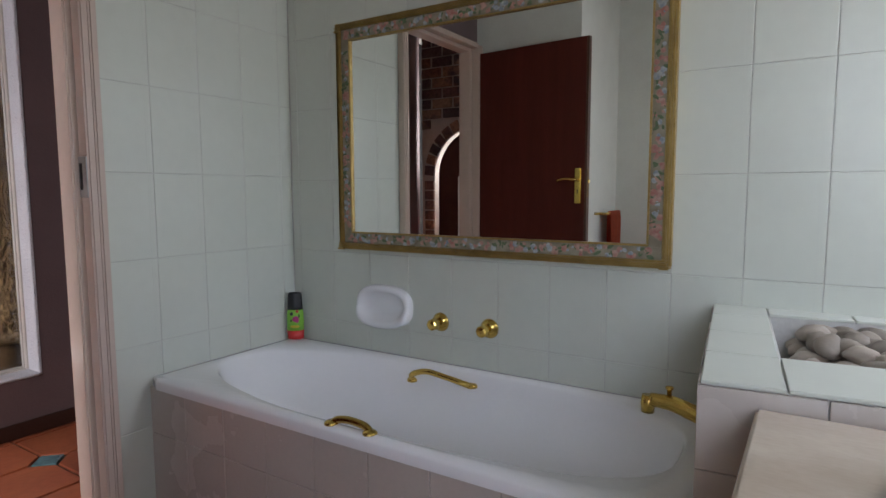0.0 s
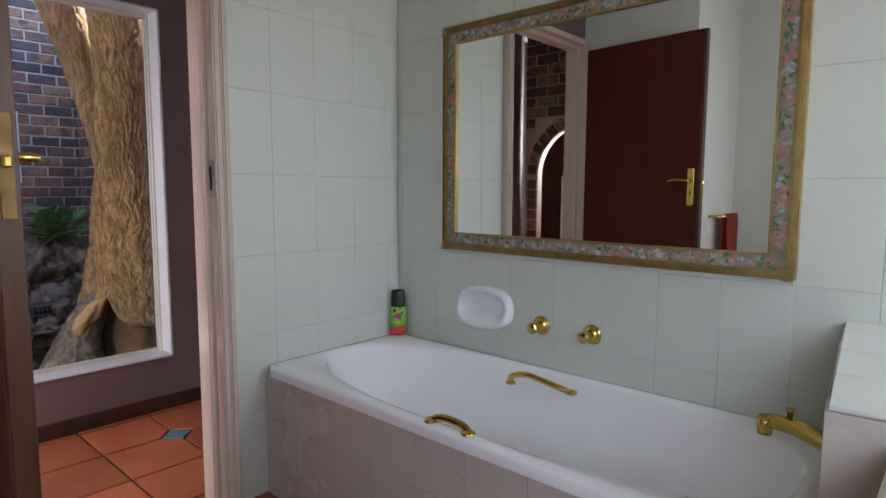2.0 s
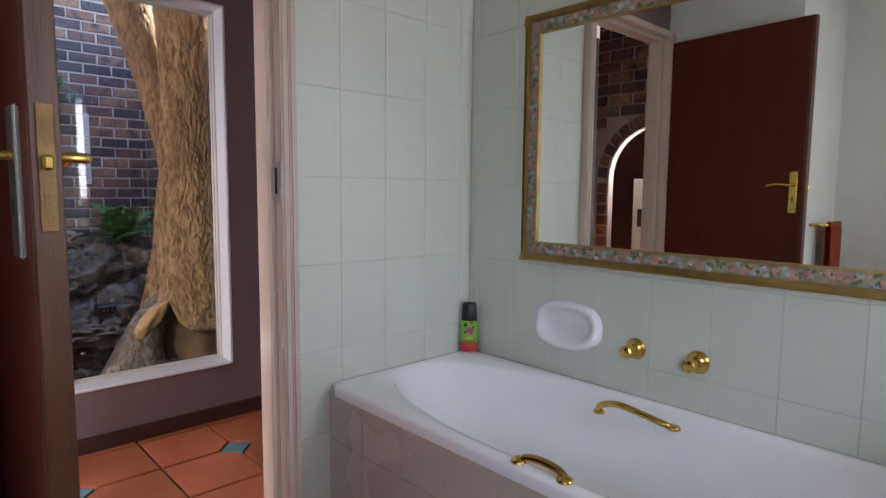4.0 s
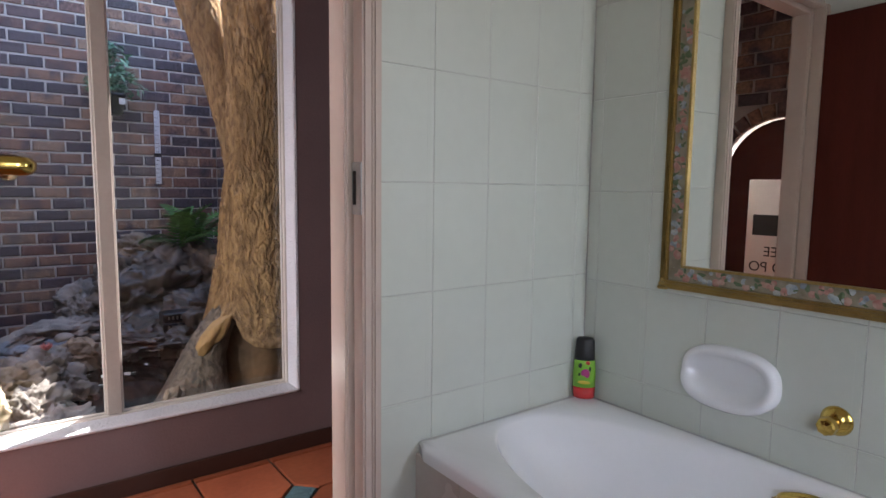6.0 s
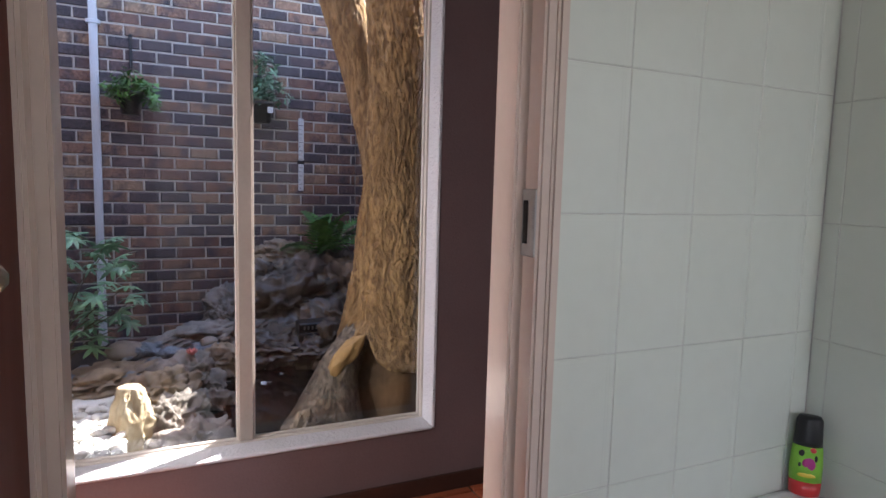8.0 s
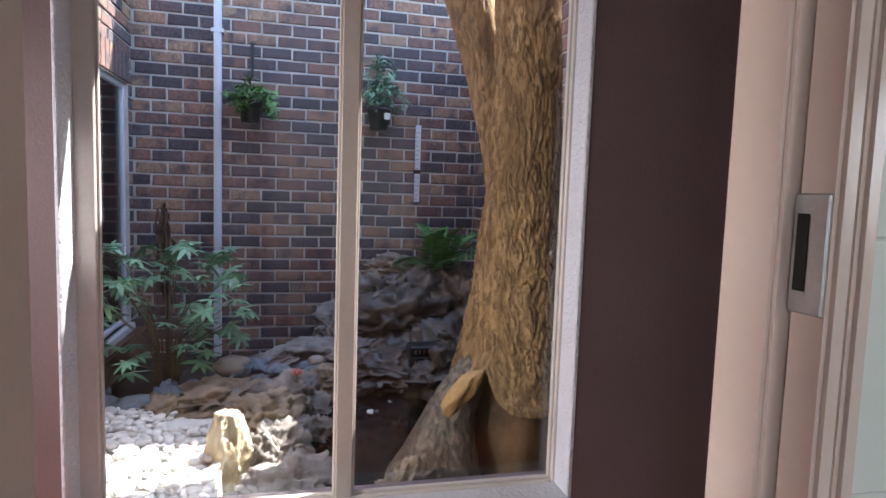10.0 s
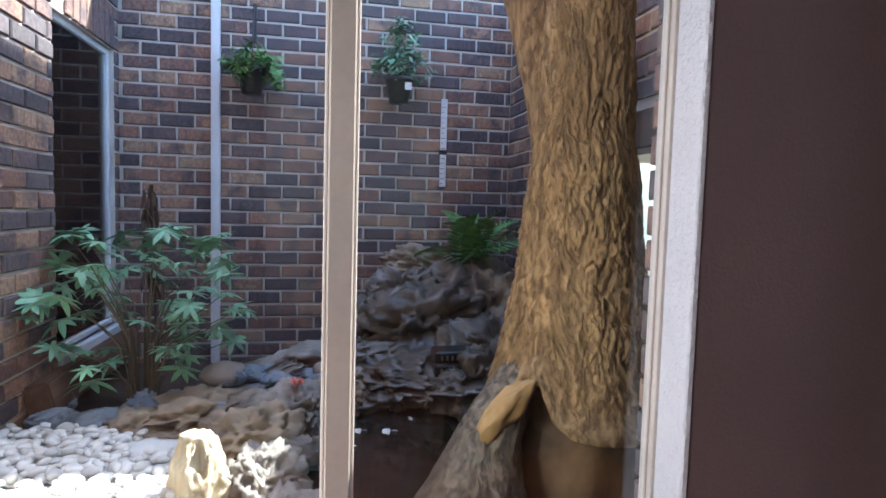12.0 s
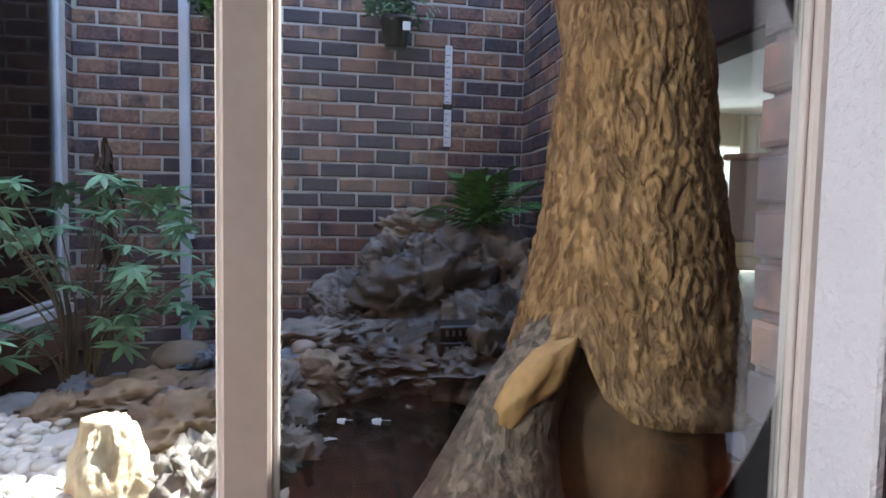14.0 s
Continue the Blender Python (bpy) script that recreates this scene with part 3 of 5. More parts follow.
def tub_bm():
    """Rim, rounded well and rolled outer edge as one skin."""
    bm = bmesh.new()
    n = 96
    cx, cy = (TX0 + TX1) / 2, (TY0 + TY1) / 2

    def ring(hx, hy, q, z, sx=0.0):
        out = []
        for k in range(n):
            a = 2 * math.pi * (k + 0.5) / n
            c, s = math.cos(a), math.sin(a)
            p = q if q > 10 or c > 0 else q - 0.75 * min(1, -2 * c)
            r = (abs(c) ** p + abs(s) ** p) ** (-1 / p)
            out.append(bm.verts.new((cx + sx + hx * r * c, cy + hy * r * s, z)))
        return out

    hx, hy = (TX1 - TX0) / 2, (TY1 - TY0) / 2
    R = [ring(hx, hy, 60, TZ - 0.035), ring(hx, hy, 60, TZ - 0.008), ring(hx - 0.006, hy - 0.006, 50, TZ), ring(hx - 0.03, hy - 0.03, 30, TZ + 0.003)]
    R += [ring(hx - 0.055, hy - 0.045, 3.1, TZ + 0.002, -0.015), ring(hx - 0.064, hy - 0.054, 3.05, TZ - 0.01, -0.015), ring(hx - 0.076, hy - 0.064, 3.0, TZ - 0.05, -0.012)]
    R += [ring(hx - 0.15, hy - 0.105, 2.9, TZ - 0.17, 0.02), ring(hx - 0.21, hy - 0.13, 2.9, TZ - 0.28, 0.05), ring(hx - 0.29, hy - 0.17, 2.9, TZ - 0.335, 0.07), ring(hx - 0.42, hy - 0.26, 3, TZ - 0.352, 0.08)]
    for a, b in zip(R, R[1:]):
        for k in range(n):
            bm.faces.new((a[k], a[(k + 1) % n], b[(k + 1) % n], b[k]))
    bm.faces.new(R[-1])
    bmesh.ops.recalc_face_normals(bm, faces=bm.faces[:])
    return bm


part("basin", tub_bm(), ENAMEL, tub, "glossy white enamel", True)
apron = part("apron", boxes((TX0, TY0 + 0.02, F0, TX1 + 0.02, TY0 + 0.05, TZ - 0.03)), GROUT, tub)
for r, (z0, z1) in enumerate(((F0, 0.232), (0.235, TZ - 0.034))):
    x = TX0
    while x < TX1 - 0.01:
        x1 = min(x + 0.203, TX1 + 0.015)
        part("tile", boxes((x + 0.001, TY0 + 0.011, z0, x1 - 0.002, TY0 + 0.0199, z1), bevel=0.0015), PANELT, apron)
        x += 0.203


def grip(ctrl):
    h = thing("grab_handle", ctrl[0], "curved polished brass grab handle on the bathtub", "grab handle", "bathtub grab handles")
    part("bar", tube(curve_pts(ctrl, 8), 0.011, 12), BRASS, h, "", True)
    for c in (ctrl[0], ctrl[-1]):
        f = lathe([(0.022, -0.002), (0.021, 0.006), (0.013, 0.012)], 16)
        bmesh.ops.translate(f, verts=f.verts, vec=Vector(c))
        part("flange", f, BRASS, h, "", True)


grip([(-1.12, 1.812, 0.37), (-1.1, 1.782, 0.405), (-1.03, 1.772, 0.43), (-0.96, 1.782, 0.42), (-0.88, 1.79, 0.405), (-0.855, 1.815, 0.39)])
grip([(-0.965, 1.188, 0.44), (-0.95, 1.195, 0.453), (-0.91, 1.2, 0.459), (-0.86, 1.2, 0.456), (-0.835, 1.195, 0.45), (-0.825, 1.19, 0.44)])
spout = thing("bath_spout", (-0.03, 1.63, 0.5), "polished brass bath spout over the tub end", "spout")
part("pipe", tube(curve_pts([(-0.03, 1.63, 0.497), (-0.08, 1.63, 0.505), (-0.15, 1.63, 0.525), (-0.21, 1.63, 0.527)], 6), [0.026 - 0.0004 * k for k in range(19)], 16), BRASS, spout, "", True)
part("nozzle", tube([(-0.212, 1.63, 0.535), (-0.216, 1.63, 0.515), (-0.216, 1.63, 0.49)], [0.021, 0.02, 0.018], 16), BRASS, spout, "", True)
part("wall_flange", lathe([(0.036, 0.0), (0.034, 0.008), (0.026, 0.016)], 20, "x"), BRASS, spout, "", True).location = (-0.03, 1.63, 0.497)
part("diverter", lathe([(0.007, 0), (0.007, 0.018), (0.011, 0.02), (0.011, 0.026), (0.003, 0.028)], 12), BRASS, spout, "", True).location = (-0.16, 1.63, 0.545)
ovf = part("overflow_mark", boxes((-0.14, 1.46, 0.335, -0.135, 1.5, 0.35), bevel=0.002), BLACKP)
ovf.matrix_basis = pose(0, 0, 0.0)
tagged(ovf, "small dark overflow slot in the tub end", "overflow")
for x in (-1.016, -0.801):
    tp = thing("wall_tap", (x - 0.019, NY + 0.001, 0.598), "small polished brass wall tap with a ribbed knob", "tap", "bath taps")
    b1 = part("rose", lathe([(0.045, 0.0), (0.043, 0.006), (0.026, 0.018), (0.017, 0.022)], 24, "y"), BRASS, tp, "", True)
    b2 = part("knob", lathe([(0.014, 0.02), (0.015, 0.04), (0.026, 0.044), (0.028, 0.06), (0.026, 0.076), (0.02, 0.08), (0.008, 0.083)], 8, "y"), BRASS, tp)
    for o in (b1, b2):
        o.matrix_parent_inverse = Matrix()
    tp.scale = (0.84, 0.9, 0.84)
spout.location.x += 0.03
# soap dish: oval ceramic with a hollow
sd = thing("soap_dish", (-1.305, NY + 0.001, 0.636), "white oval ceramic soap dish set on the tiles", "soap dish")
bm = bmesh.new()
rings = []
for hx, hz, d in ((0.148, 0.094, 0.0), (0.147, 0.093, 0.022), (0.138, 0.085, 0.034), (0.124, 0.072, 0.034), (0.112, 0.062, 0.02), (0.08, 0.045, 0.006), (0.03, 0.02, 0.004)):
    ring = []
    for k in range(48):
        a = 2 * math.pi * k / 48
        c, s = math.cos(a), math.sin(a)
        r = (abs(c) ** 2.6 + abs(s) ** 2.6) ** (-1 / 2.6)
        lip = 0.03 * max(0, -s) * (1 if 0.01 < d else 0)
        ring.append(bm.verts.new((hx * r * c, -d - lip, hz * r * s)))
    rings.append(ring)
for a, b in zip(rings, rings[1:]):
    for k in range(48):
        bm.faces.new((a[k], a[(k + 1) % 48], b[(k + 1) % 48], b[k]))
bm.faces.new(rings[-1])
bmesh.ops.recalc_face_normals(bm, faces=bm.faces[:])
part("dish", bm, CERAMIC, sd, "", True).matrix_parent_inverse = Matrix()
sd.scale = (0.94, 1, 0.93)

# shower gel bottle
bt = thing("shower_gel_bottle", (-1.787, 1.84, 0.443), "lime green shower gel bottle, black cap, red base", "bottle")


def oval(prof, m, name, label=""):
    bm = lathe(prof, 28)
    bmesh.ops.scale(bm, verts=bm.verts, vec=(1.0, 0.6, 1))
    o = part(name, bm, m, None, label, True)
    o.parent = bt
    o.rotation_euler = (0, 0, radians(40))
    return o


oval([(0.034, 0.0), (0.04, 0.004), (0.042, 0.045)], REDPL, "base", "red lower band")
body = oval([(0.042, 0.045), (0.0425, 0.09), (0.04, 0.135), (0.038, 0.15)], GREENPL, "body")
oval([(0.038, 0.15), (0.037, 0.165), (0.034, 0.225), (0.028, 0.236), (0.01, 0.238)], BLACKP, "cap", "black flip cap")
for px, pz, w, h, m in ((0.004, 0.1, 0.036, 0.04, MAGENTA), (-0.014, 0.13, 0.02, 0.02, BLACKP), (0.012, 0.142, 0.018, 0.016, REDPL), (0.0, 0.066, 0.05, 0.014, YELLOWP), (-0.016, 0.095, 0.014, 0.018, BLACKP), (0.02, 0.118, 0.01, 0.02, BLACKP)):
    bm = bmesh.new()
    bmesh.ops.create_uvsphere(bm, u_segments=10, v_segments=6, radius=0.5, matrix=Matrix.Translation((px, -0.0245 + abs(px) * 0.18, pz)) @ Matrix.Diagonal((w, 0.004, h, 1)))
    o = part("label_shape", bm, m, None, "", True)
    o.parent = bt
    o.rotation_euler = (0, 0, radians(40))

bt.scale = (0.9, 0.9, 0.9)

# ---- gilt mirror ----
MX0, MX1, MZ0, MZ1, MY = -1.526, -0.183, 0.866, 1.79, NY - 0.001
mir = thing("wall_mirror", ((MX0 + MX1) / 2, MY, MZ0), "large mirror in a gilt frame with a painted floral band", "mirror")


def frame_ring(inset, width, depth, bevel):
    a, b = inset, inset + width
    x0, x1, z0, z1 = MX0, MX1, MZ0, MZ1
    return boxes((x0 + a, MY - depth, z0 + a, x1 - a, MY, z0 + b), (x0 + a, MY - depth, z1 - b, x1 - a, MY, z1 - a), (x0 + a, MY - depth, z0 + b, x0 + b, MY, z1 - b), (x1 - b, MY - depth, z0 + b, x1 - a, MY, z1 - b), bevel=bevel, seg=2)


for ins, wd_, dp in ((0.0, 0.006, 0.03), (0.0065, 0.006, 0.036), (0.013, 0.006, 0.04), (0.0195, 0.006, 0.036)):
    part("gilt_moulding", frame_ring(ins, wd_, dp, 0.003), GOLD, mir, "ribbed gilt moulding")
band = part("painted_band", frame_ring(0.026, 0.041, 0.026, 0.002), BANDC, mir, "cream band painted with roses and leaves")
part("inner_moulding", frame_ring(0.0675, 0.006, 0.031, 0.002), GOLD, mir)
part("mirror_glass", boxes((MX0 + 0.073, MY - 0.02, MZ0 + 0.073, MX1 - 0.073, MY - 0.004, MZ1 - 0.073)), MIRROR, mir, "clear mirror glass")
for cx in (MX0 + 0.018, MX1 - 0.018):
    for cz in (MZ0 + 0.018, MZ1 - 0.018):
        for k in range(3):
            part("corner_ornament", boxes((cx - 0.018 + k * 0.004, MY - 0.046, cz - 0.02 + k * 0.012, cx + 0.018 - k * 0.004, MY - 0.03, cz - 0.01 + k * 0.012), bevel=0.004, seg=2), GOLD, mir)
rng = random.Random(5)
spots = []
per = [(MX0 + 0.0465, MZ0 + 0.0465, 1, 0, MX1 - MX0 - 0.093), (MX0 + 0.0465, MZ1 - 0.0465, 1, 0, MX1 - MX0 - 0.093), (MX0 + 0.0465, MZ0 + 0.1, 0, 1, MZ1 - MZ0 - 0.2), (MX1 - 0.0465, MZ0 + 0.1, 0, 1, MZ1 - MZ0 - 0.2)]
flowers = {m: [] for m in ("r", "s", "b", "c")}
for x, z, dx, dz, ln in per:
    for k in range(int(ln / 0.006)):
        t = k * 0.006 + rng.uniform(-0.008, 0.008)
        o = rng.uniform(-0.015, 0.015)
        key = rng.choice("sssrbbc")
        if int(k / 7) % 3 == 0 and rng.random() < 0.6:
            key = "r"
        r = rng.uniform(0.006, 0.013)
        px, pz = x + dx * t + dz * o, z + dz * t + dx * o
        el = 1.0 if key != "s" else rng.uniform(0.4, 0.6)
        an = rng.uniform(0, 3.14)
        V = [(px, MY - 0.0275 - r * 0.1, pz)]
        for j in range(7):
            a = 2 * math.pi * j / 7
            u, v = r * math.cos(a), r * el * math.sin(a)
            V.append((px + u * math.cos(an) - v * math.sin(an), MY - 0.0262, pz + u * math.sin(an) + v * math.cos(an)))
        flowers[key].append((V, [(0, j + 1, (j + 1) % 7 + 1) for j in range(7)]))
for key, m, nm in (("s", SAGE, "painted_leaves"), ("r", ROSE, "painted_roses"), ("b", BLUEP, "painted_blue_flowers"), ("c", BANDC, "painted_white_flowers")):
    joined(nm, flowers[key], m, mir, "", "stuff")

# ---- tiled planter and counter ----
pl = thing("tiled_planter", (0.4, 1.55, 0), "white tiled planter box filled with river stones", "planter")
PZ = 0.768
part("box", boxes((-0.018, 1.1, F0, 0.0, 1.886, PZ - 0.008), (0.11, 1.31, 0.4, 0.12, 1.79, PZ - 0.008), (0.0, 1.1, F0, 1.29, 1.31, PZ - 0.008), (0.0, 1.79, F0, 1.29, 1.886, PZ - 0.008), (0.0, 1.31, F0, 0.11, 1.79, PZ - 0.008), (1.2, 1.31, F0, 1.29, 1.79, PZ - 0.008), (0.12, 1.31, F0, 1.2, 1.79, 0.645)), GROUT, pl)
for x0, y0, x1, y1 in [(-0.022, 1.31, 0.115, 1.52), (-0.022, 1.522, 0.115, 1.735), (-0.022, 1.737, 0.115, 1.884), (-0.022, 1.093, 0.115, 1.308)] + [(0.117 + 0.2 * k, 1.093, 0.315 + 0.2 * k, 1.313) for k in range(6)] + [(0.117 + 0.2 * k, 1.787, 0.315 + 0.2 * k, 1.884) for k in range(6)]:
    part("tile", boxes((x0 + 0.001, y0 + 0.001, PZ - 0.008, min(x1, 1.29) - 0.001, y1 - 0.001, PZ), bevel=0.0015), TILE, pl)
for z0, z1 in ((F0, 0.3), (0.3, 0.6), (0.6, PZ - 0.009)):
    for y0 in (1.1, 1.2, 1.383, 1.566, 1.749):
        part("tile", boxes((-0.026, y0 + 0.001, z0 + 0.001, -0.018, y0 + 0.181, z1 - 0.001), bevel=0.0015), PANELT, pl)
    for k in range(6):
        part("tile", boxes((-0.026 + 0.203 * k, 1.091, z0 + 0.001, 0.175 + 0.203 * k, 1.0995, z1 - 0.001), bevel=0.0015), PANELT, pl)


# it stands a little askew to the walls
ASKEW = Matrix.Translation((0.045, 1.1, 0)) @ Matrix.Rotation(radians(6), 4, "Z") @ Matrix.Translation((0, -1.1, 0))
pl.matrix_basis = ASKEW @ pl.matrix_basis


def stone_mesh(name, seed, m, rough=0.1, flat=0.65, sub=3):
    bm = bmesh.new()
    bmesh.ops.create_icosphere(bm, subdivisions=sub, radius=1)
    o = Vector((seed * 7.3, seed * 3.1, seed))
    for v in bm.verts:
        k = 1 + rough * (noise.noise(v.co * 1.1 + o) * 1.6 + noise.noise(v.co * 2.7 + o) * 0.5)
        v.co = Vector((v.co.x * k, v.co.y * k * 0.8, v.co.z * k * flat))
    me = bpy.data.meshes.new(name)
    bm.to_mesh(me)
    bm.free()
    me.shade_smooth()
    me.materials.append(m)
    return me


pstones = [stone_mesh("river_stone", s, RIVER, 0.16) for s in range(6)]
rng = random.Random(11)
for layer in range(2):
    for ix in range(18):
        for iy in range(8):
            s = rng.uniform(0.026, 0.038)
            x, y = 0.2 + ix * 0.056 + rng.uniform(-0.012, 0.012) + layer * 0.03, 1.345 + iy * 0.062 + rng.uniform(-0.015, 0.015)
            if x > 1.16 or (layer and rng.random() < 0.45):
                continue
            ob = new("river_stone", rng.choice(pstones))
            ob.matrix_basis = ASKEW @ Matrix.LocRotScale((x, min(y, 1.755), 0.695 + layer * 0.04), Euler((rng.uniform(-0.4, 0.4), rng.uniform(-0.4, 0.4), rng.uniform(0, 6))), (s * 1.2, s * 1.1, s))
            tagged(ob, "rounded grey-brown river stone in the tiled planter", "stone", "planter stones")
ct = thing("vanity_counter", (0.6, 0.85, 0), "cream marble vanity counter with a white round basin", "counter")
part("cabinet", boxes((0.13, 0.42, F0, 1.29, 1.085, 0.7), bevel=0.004), PANELT, ct)
part("worktop", boxes((0.115, 0.40, 0.7, 1.29, 1.085, 0.735), bevel=0.006, seg=2), MARBLE, ct, "cream veined marble")
bs = lathe([(0.02, 0.745), (0.14, 0.742), (0.19, 0.75), (0.235, 0.762), (0.245, 0.755), (0.245, 0.737)], 48)
o = part("basin", bs, CERAMIC, ct, "white ceramic basin", True)
o.location = (0.52, 0.78, 0)

# ---- bathroom door, towel ----
DA = 5.5
door = thing("door_1", pose(-1.785, 0.113, 0.0, 0, 0, DA), "open dark red-brown wooden door with brass lever handles", "door", kind="structure")


def dpart(name, bm, m, parent=None, label="", smooth=False):
    o = part(name, bm, m, None, label, smooth)
    o.parent = parent or door
    return o


dpart("leaf", boxes((0.0, 0.0, F0 + 0.008, 0.772, 0.04, 2.03), bevel=0.002), DOORW)
dpart("leading_edge", boxes((0.772, 0.001, F0 + 0.008, 0.786, 0.039, 2.03), bevel=0.0015), DOOREDGE, None, "oiled orange-brown edge strip")
lk = dpart("lock_plate", boxes((0.786, 0.009, 1.07, 0.7885, 0.031, 1.245), bevel=0.0008), AGEDBR, None, "aged brass lock forend")
dpart("latch", boxes((0.7885, 0.013, 1.155, 0.797, 0.027, 1.175), bevel=0.003), BRASS, lk)
dpart("deadbolt_slot", boxes((0.7886, 0.014, 1.1, 0.7892, 0.026, 1.13), bevel=0.0002), AGEDBR, lk)
for s, y in ((1, 0.04), (-1, 0.0)):
    pl2 = dpart("handle_plate", boxes((0.71, y, 1.03, 0.75, y + s * 0.008, 1.245), bevel=0.003, seg=2), STEEL if s < 0 else BRASS)
    dpart("lever", tube(curve_pts([(0.73, y, 1.175), (0.73, y + s * 0.035, 1.175), (0.72, y + s * 0.05, 1.175), (0.66, y + s * 0.05, 1.18), (0.61, y + s * 0.05, 1.17)], 6), 0.008, 10), BRASS, pl2, "", True)
    dpart("keyhole", boxes((0.727, y + s * 0.008, 1.09, 0.733, y + s * 0.0085, 1.115)), DARK, pl2)
rail = thing("towel_rail", (-1.09, -0.4, 0.95), "brass towel rail on the white wall", "towel rail")
part("bar", tube([(-1.03, -0.6, 0.95), (-1.03, -0.22, 0.95)], 0.008, 10), BRASS, rail, "", True)
for y in (-0.59, -0.23):
    part("bracket", tube([(-1.1, y, 0.95), (-1.03, y, 0.95)], 0.01, 10), BRASS, rail, "", True)
bm = bmesh.new()
rws = []
for i in range(30):
    t = i / 29
    s = (t - 0.5) * 2
    z = 0.962 - 0.42 * abs(s) if abs(s) > 0.04 else 0.966
    x = -1.03 + (0.016 if s > 0 else -0.016) * min(1, abs(s) * 12)
    rws.append([bm.verts.new((x + 0.006 * math.sin(k * 1.7) * abs(s), -0.57 + 0.24 * k / 12, z)) for k in range(13)])
for a, b in zip(rws, rws[1:]):
    for k in range(12):
        bm.faces.new((a[k], a[k + 1], b[k + 1], b[k]))
bmesh.ops.solidify(bm, geom=bm.faces[:], thickness=0.006)
tagged(part("towel", bm, TOWEL, None, "", True), "orange-red towel folded over a brass rail", "towel")

# ---- courtyard: the tree ----
tree = thing("tree", (-4.12, 1.46, -0.15), "old tree trunk with deeply furrowed tan bark and flared foot", "tree")
SP = [(-0.2, -3.96, 1.47, 0.38), (0.1, -3.96, 1.47, 0.355), (0.3, -3.965, 1.475, 0.33), (0.5, -3.97, 1.48, 0.285), (0.8, -3.97, 1.48, 0.232), (1.0, -3.97, 1.48, 0.207), (1.3, -3.97, 1.475, 0.172), (1.7, -3.97, 1.48, 0.152), (2.2, -3.97, 1.45, 0.15), (2.8, -3.98, 1.40, 0.145), (4.0, -4.05, 1.3, 0.14), (5.6, -4.2, 1.2, 0.1)]


def spine(z, table):
    zs = [s[0] for s in table]
    return [float(np.interp(z, zs, [s[k] for s in table])) for k in (1, 2, 3)]


def lip(a):
    """Height of the bark's lower lip round the trunk; a = 0 faces the house (+x), growing towards +y."""
    d = (math.degrees(a) + 180) % 360 - 180
    return float(np.interp(d, [-180, -100, -75, -55, -44, -34, -24, -10, 5, 25, 50, 75, 100, 180], [0.1, 0.1, 0.3, 0.42, 0.4, 0.3, 0.255, 0.24, 0.235, 0.225, 0.22, 0.22, 0.2, 0.1]))


def bark_height(a, z, r, seed=0.0):
    """Slanting interlaced ridges."""
    t = a + 0.35 * z
    p = Vector((math.cos(t) * r * 36, math.sin(t) * r * 36, z * 11 + seed))
    p += 0.55 * noise.noise_vector(p * 0.6)
    f1 = 1 - min(1, abs(noise.noise(p)) * 3.2)
    f2 = 1 - min(1, abs(noise.noise(p * 2.1 + Vector((7, 3, 1)))) * 3.0)
    return 0.006 - 0.012 * f1 * f1 - 0.007 * f2 + 0.005 * noise.noise(p * 4.3) + 0.012 * noise.noise(p * 0.4)


def skin(name, table, n, zs, radius, m, label="", close=True):
    V, F = [], []
    for i, zf in enumerate(zs):
        for k in range(n):
            a = 2 * math.pi * k / n
            z = zf(a) if callable(zf) else zf
            cx, cy, r = spine(z, table)
            r = radius(a, z, r)
            V.append((cx + r * math.cos(a), cy + r * math.sin(a), z))
    for i in range(len(zs) - 1):
        for k in range(n):
            F.append((i * n + k, i * n + (k + 1) % n, (i + 1) * n + (k + 1) % n, (i + 1) * n + k))
    me = bpy.data.meshes.new(name)
    me.from_pydata(V, [], F)
    me.shade_smooth()
    return link_mesh(name, me, m, tree, label)


NZ = 460
zs = []
for i in range(-3, NZ):
    if i < 0:
        zs.append(lambda a, i=i: lip(a) + 0.012 * (i + 3))
    else:
        f = (i / (NZ - 1)) ** 1.45
        zs.append(lambda a, f=f: lip(a) + 0.03 + (3.3 - lip(a)) * f)


def bark_r(a, z, r):
    e = z - lip(a)
    roll = 0.028 * math.exp(-((e - 0.04) / 0.035) ** 2)
    tuck = -0.07 * max(0.0, 1 - e / 0.022)
    return r + bark_height(a, z, r) * min(1, 0.3 + e * 4) + roll + tuck


skin("bark", SP, 260, zs, bark_r, BARK, "furrowed tan bark with interlaced ridges")
skin("exposed_wood", SP, 72, [-0.25 + 0.022 * k for k in range(44)], lambda a, z, r: r * 0.74 + 0.03 * noise.noise(Vector((math.cos(a) * 3, math.sin(a) * 3, z * 2))), BAREWOOD, "dark bare wood under the bark lip")
S2 = [(0.7, -4.0, 1.5, 0.08), (1.1, -4.15, 1.49, 0.11), (1.5, -4.24, 1.46, 0.125), (1.9, -4.29, 1.37, 0.13), (2.3, -4.32, 1.24, 0.13), (3.2, -4.4, 0.95, 0.12), (5.0, -4.5, 0.5, 0.09)]
skin("second_stem", S2, 90, [0.7 + 2.3 * (k / 150) ** 1.3 for k in range(151)], lambda a, z, r: r + 0.5 * bark_height(a, z, r, 3.0), BARK, "slimmer second stem leaning away")
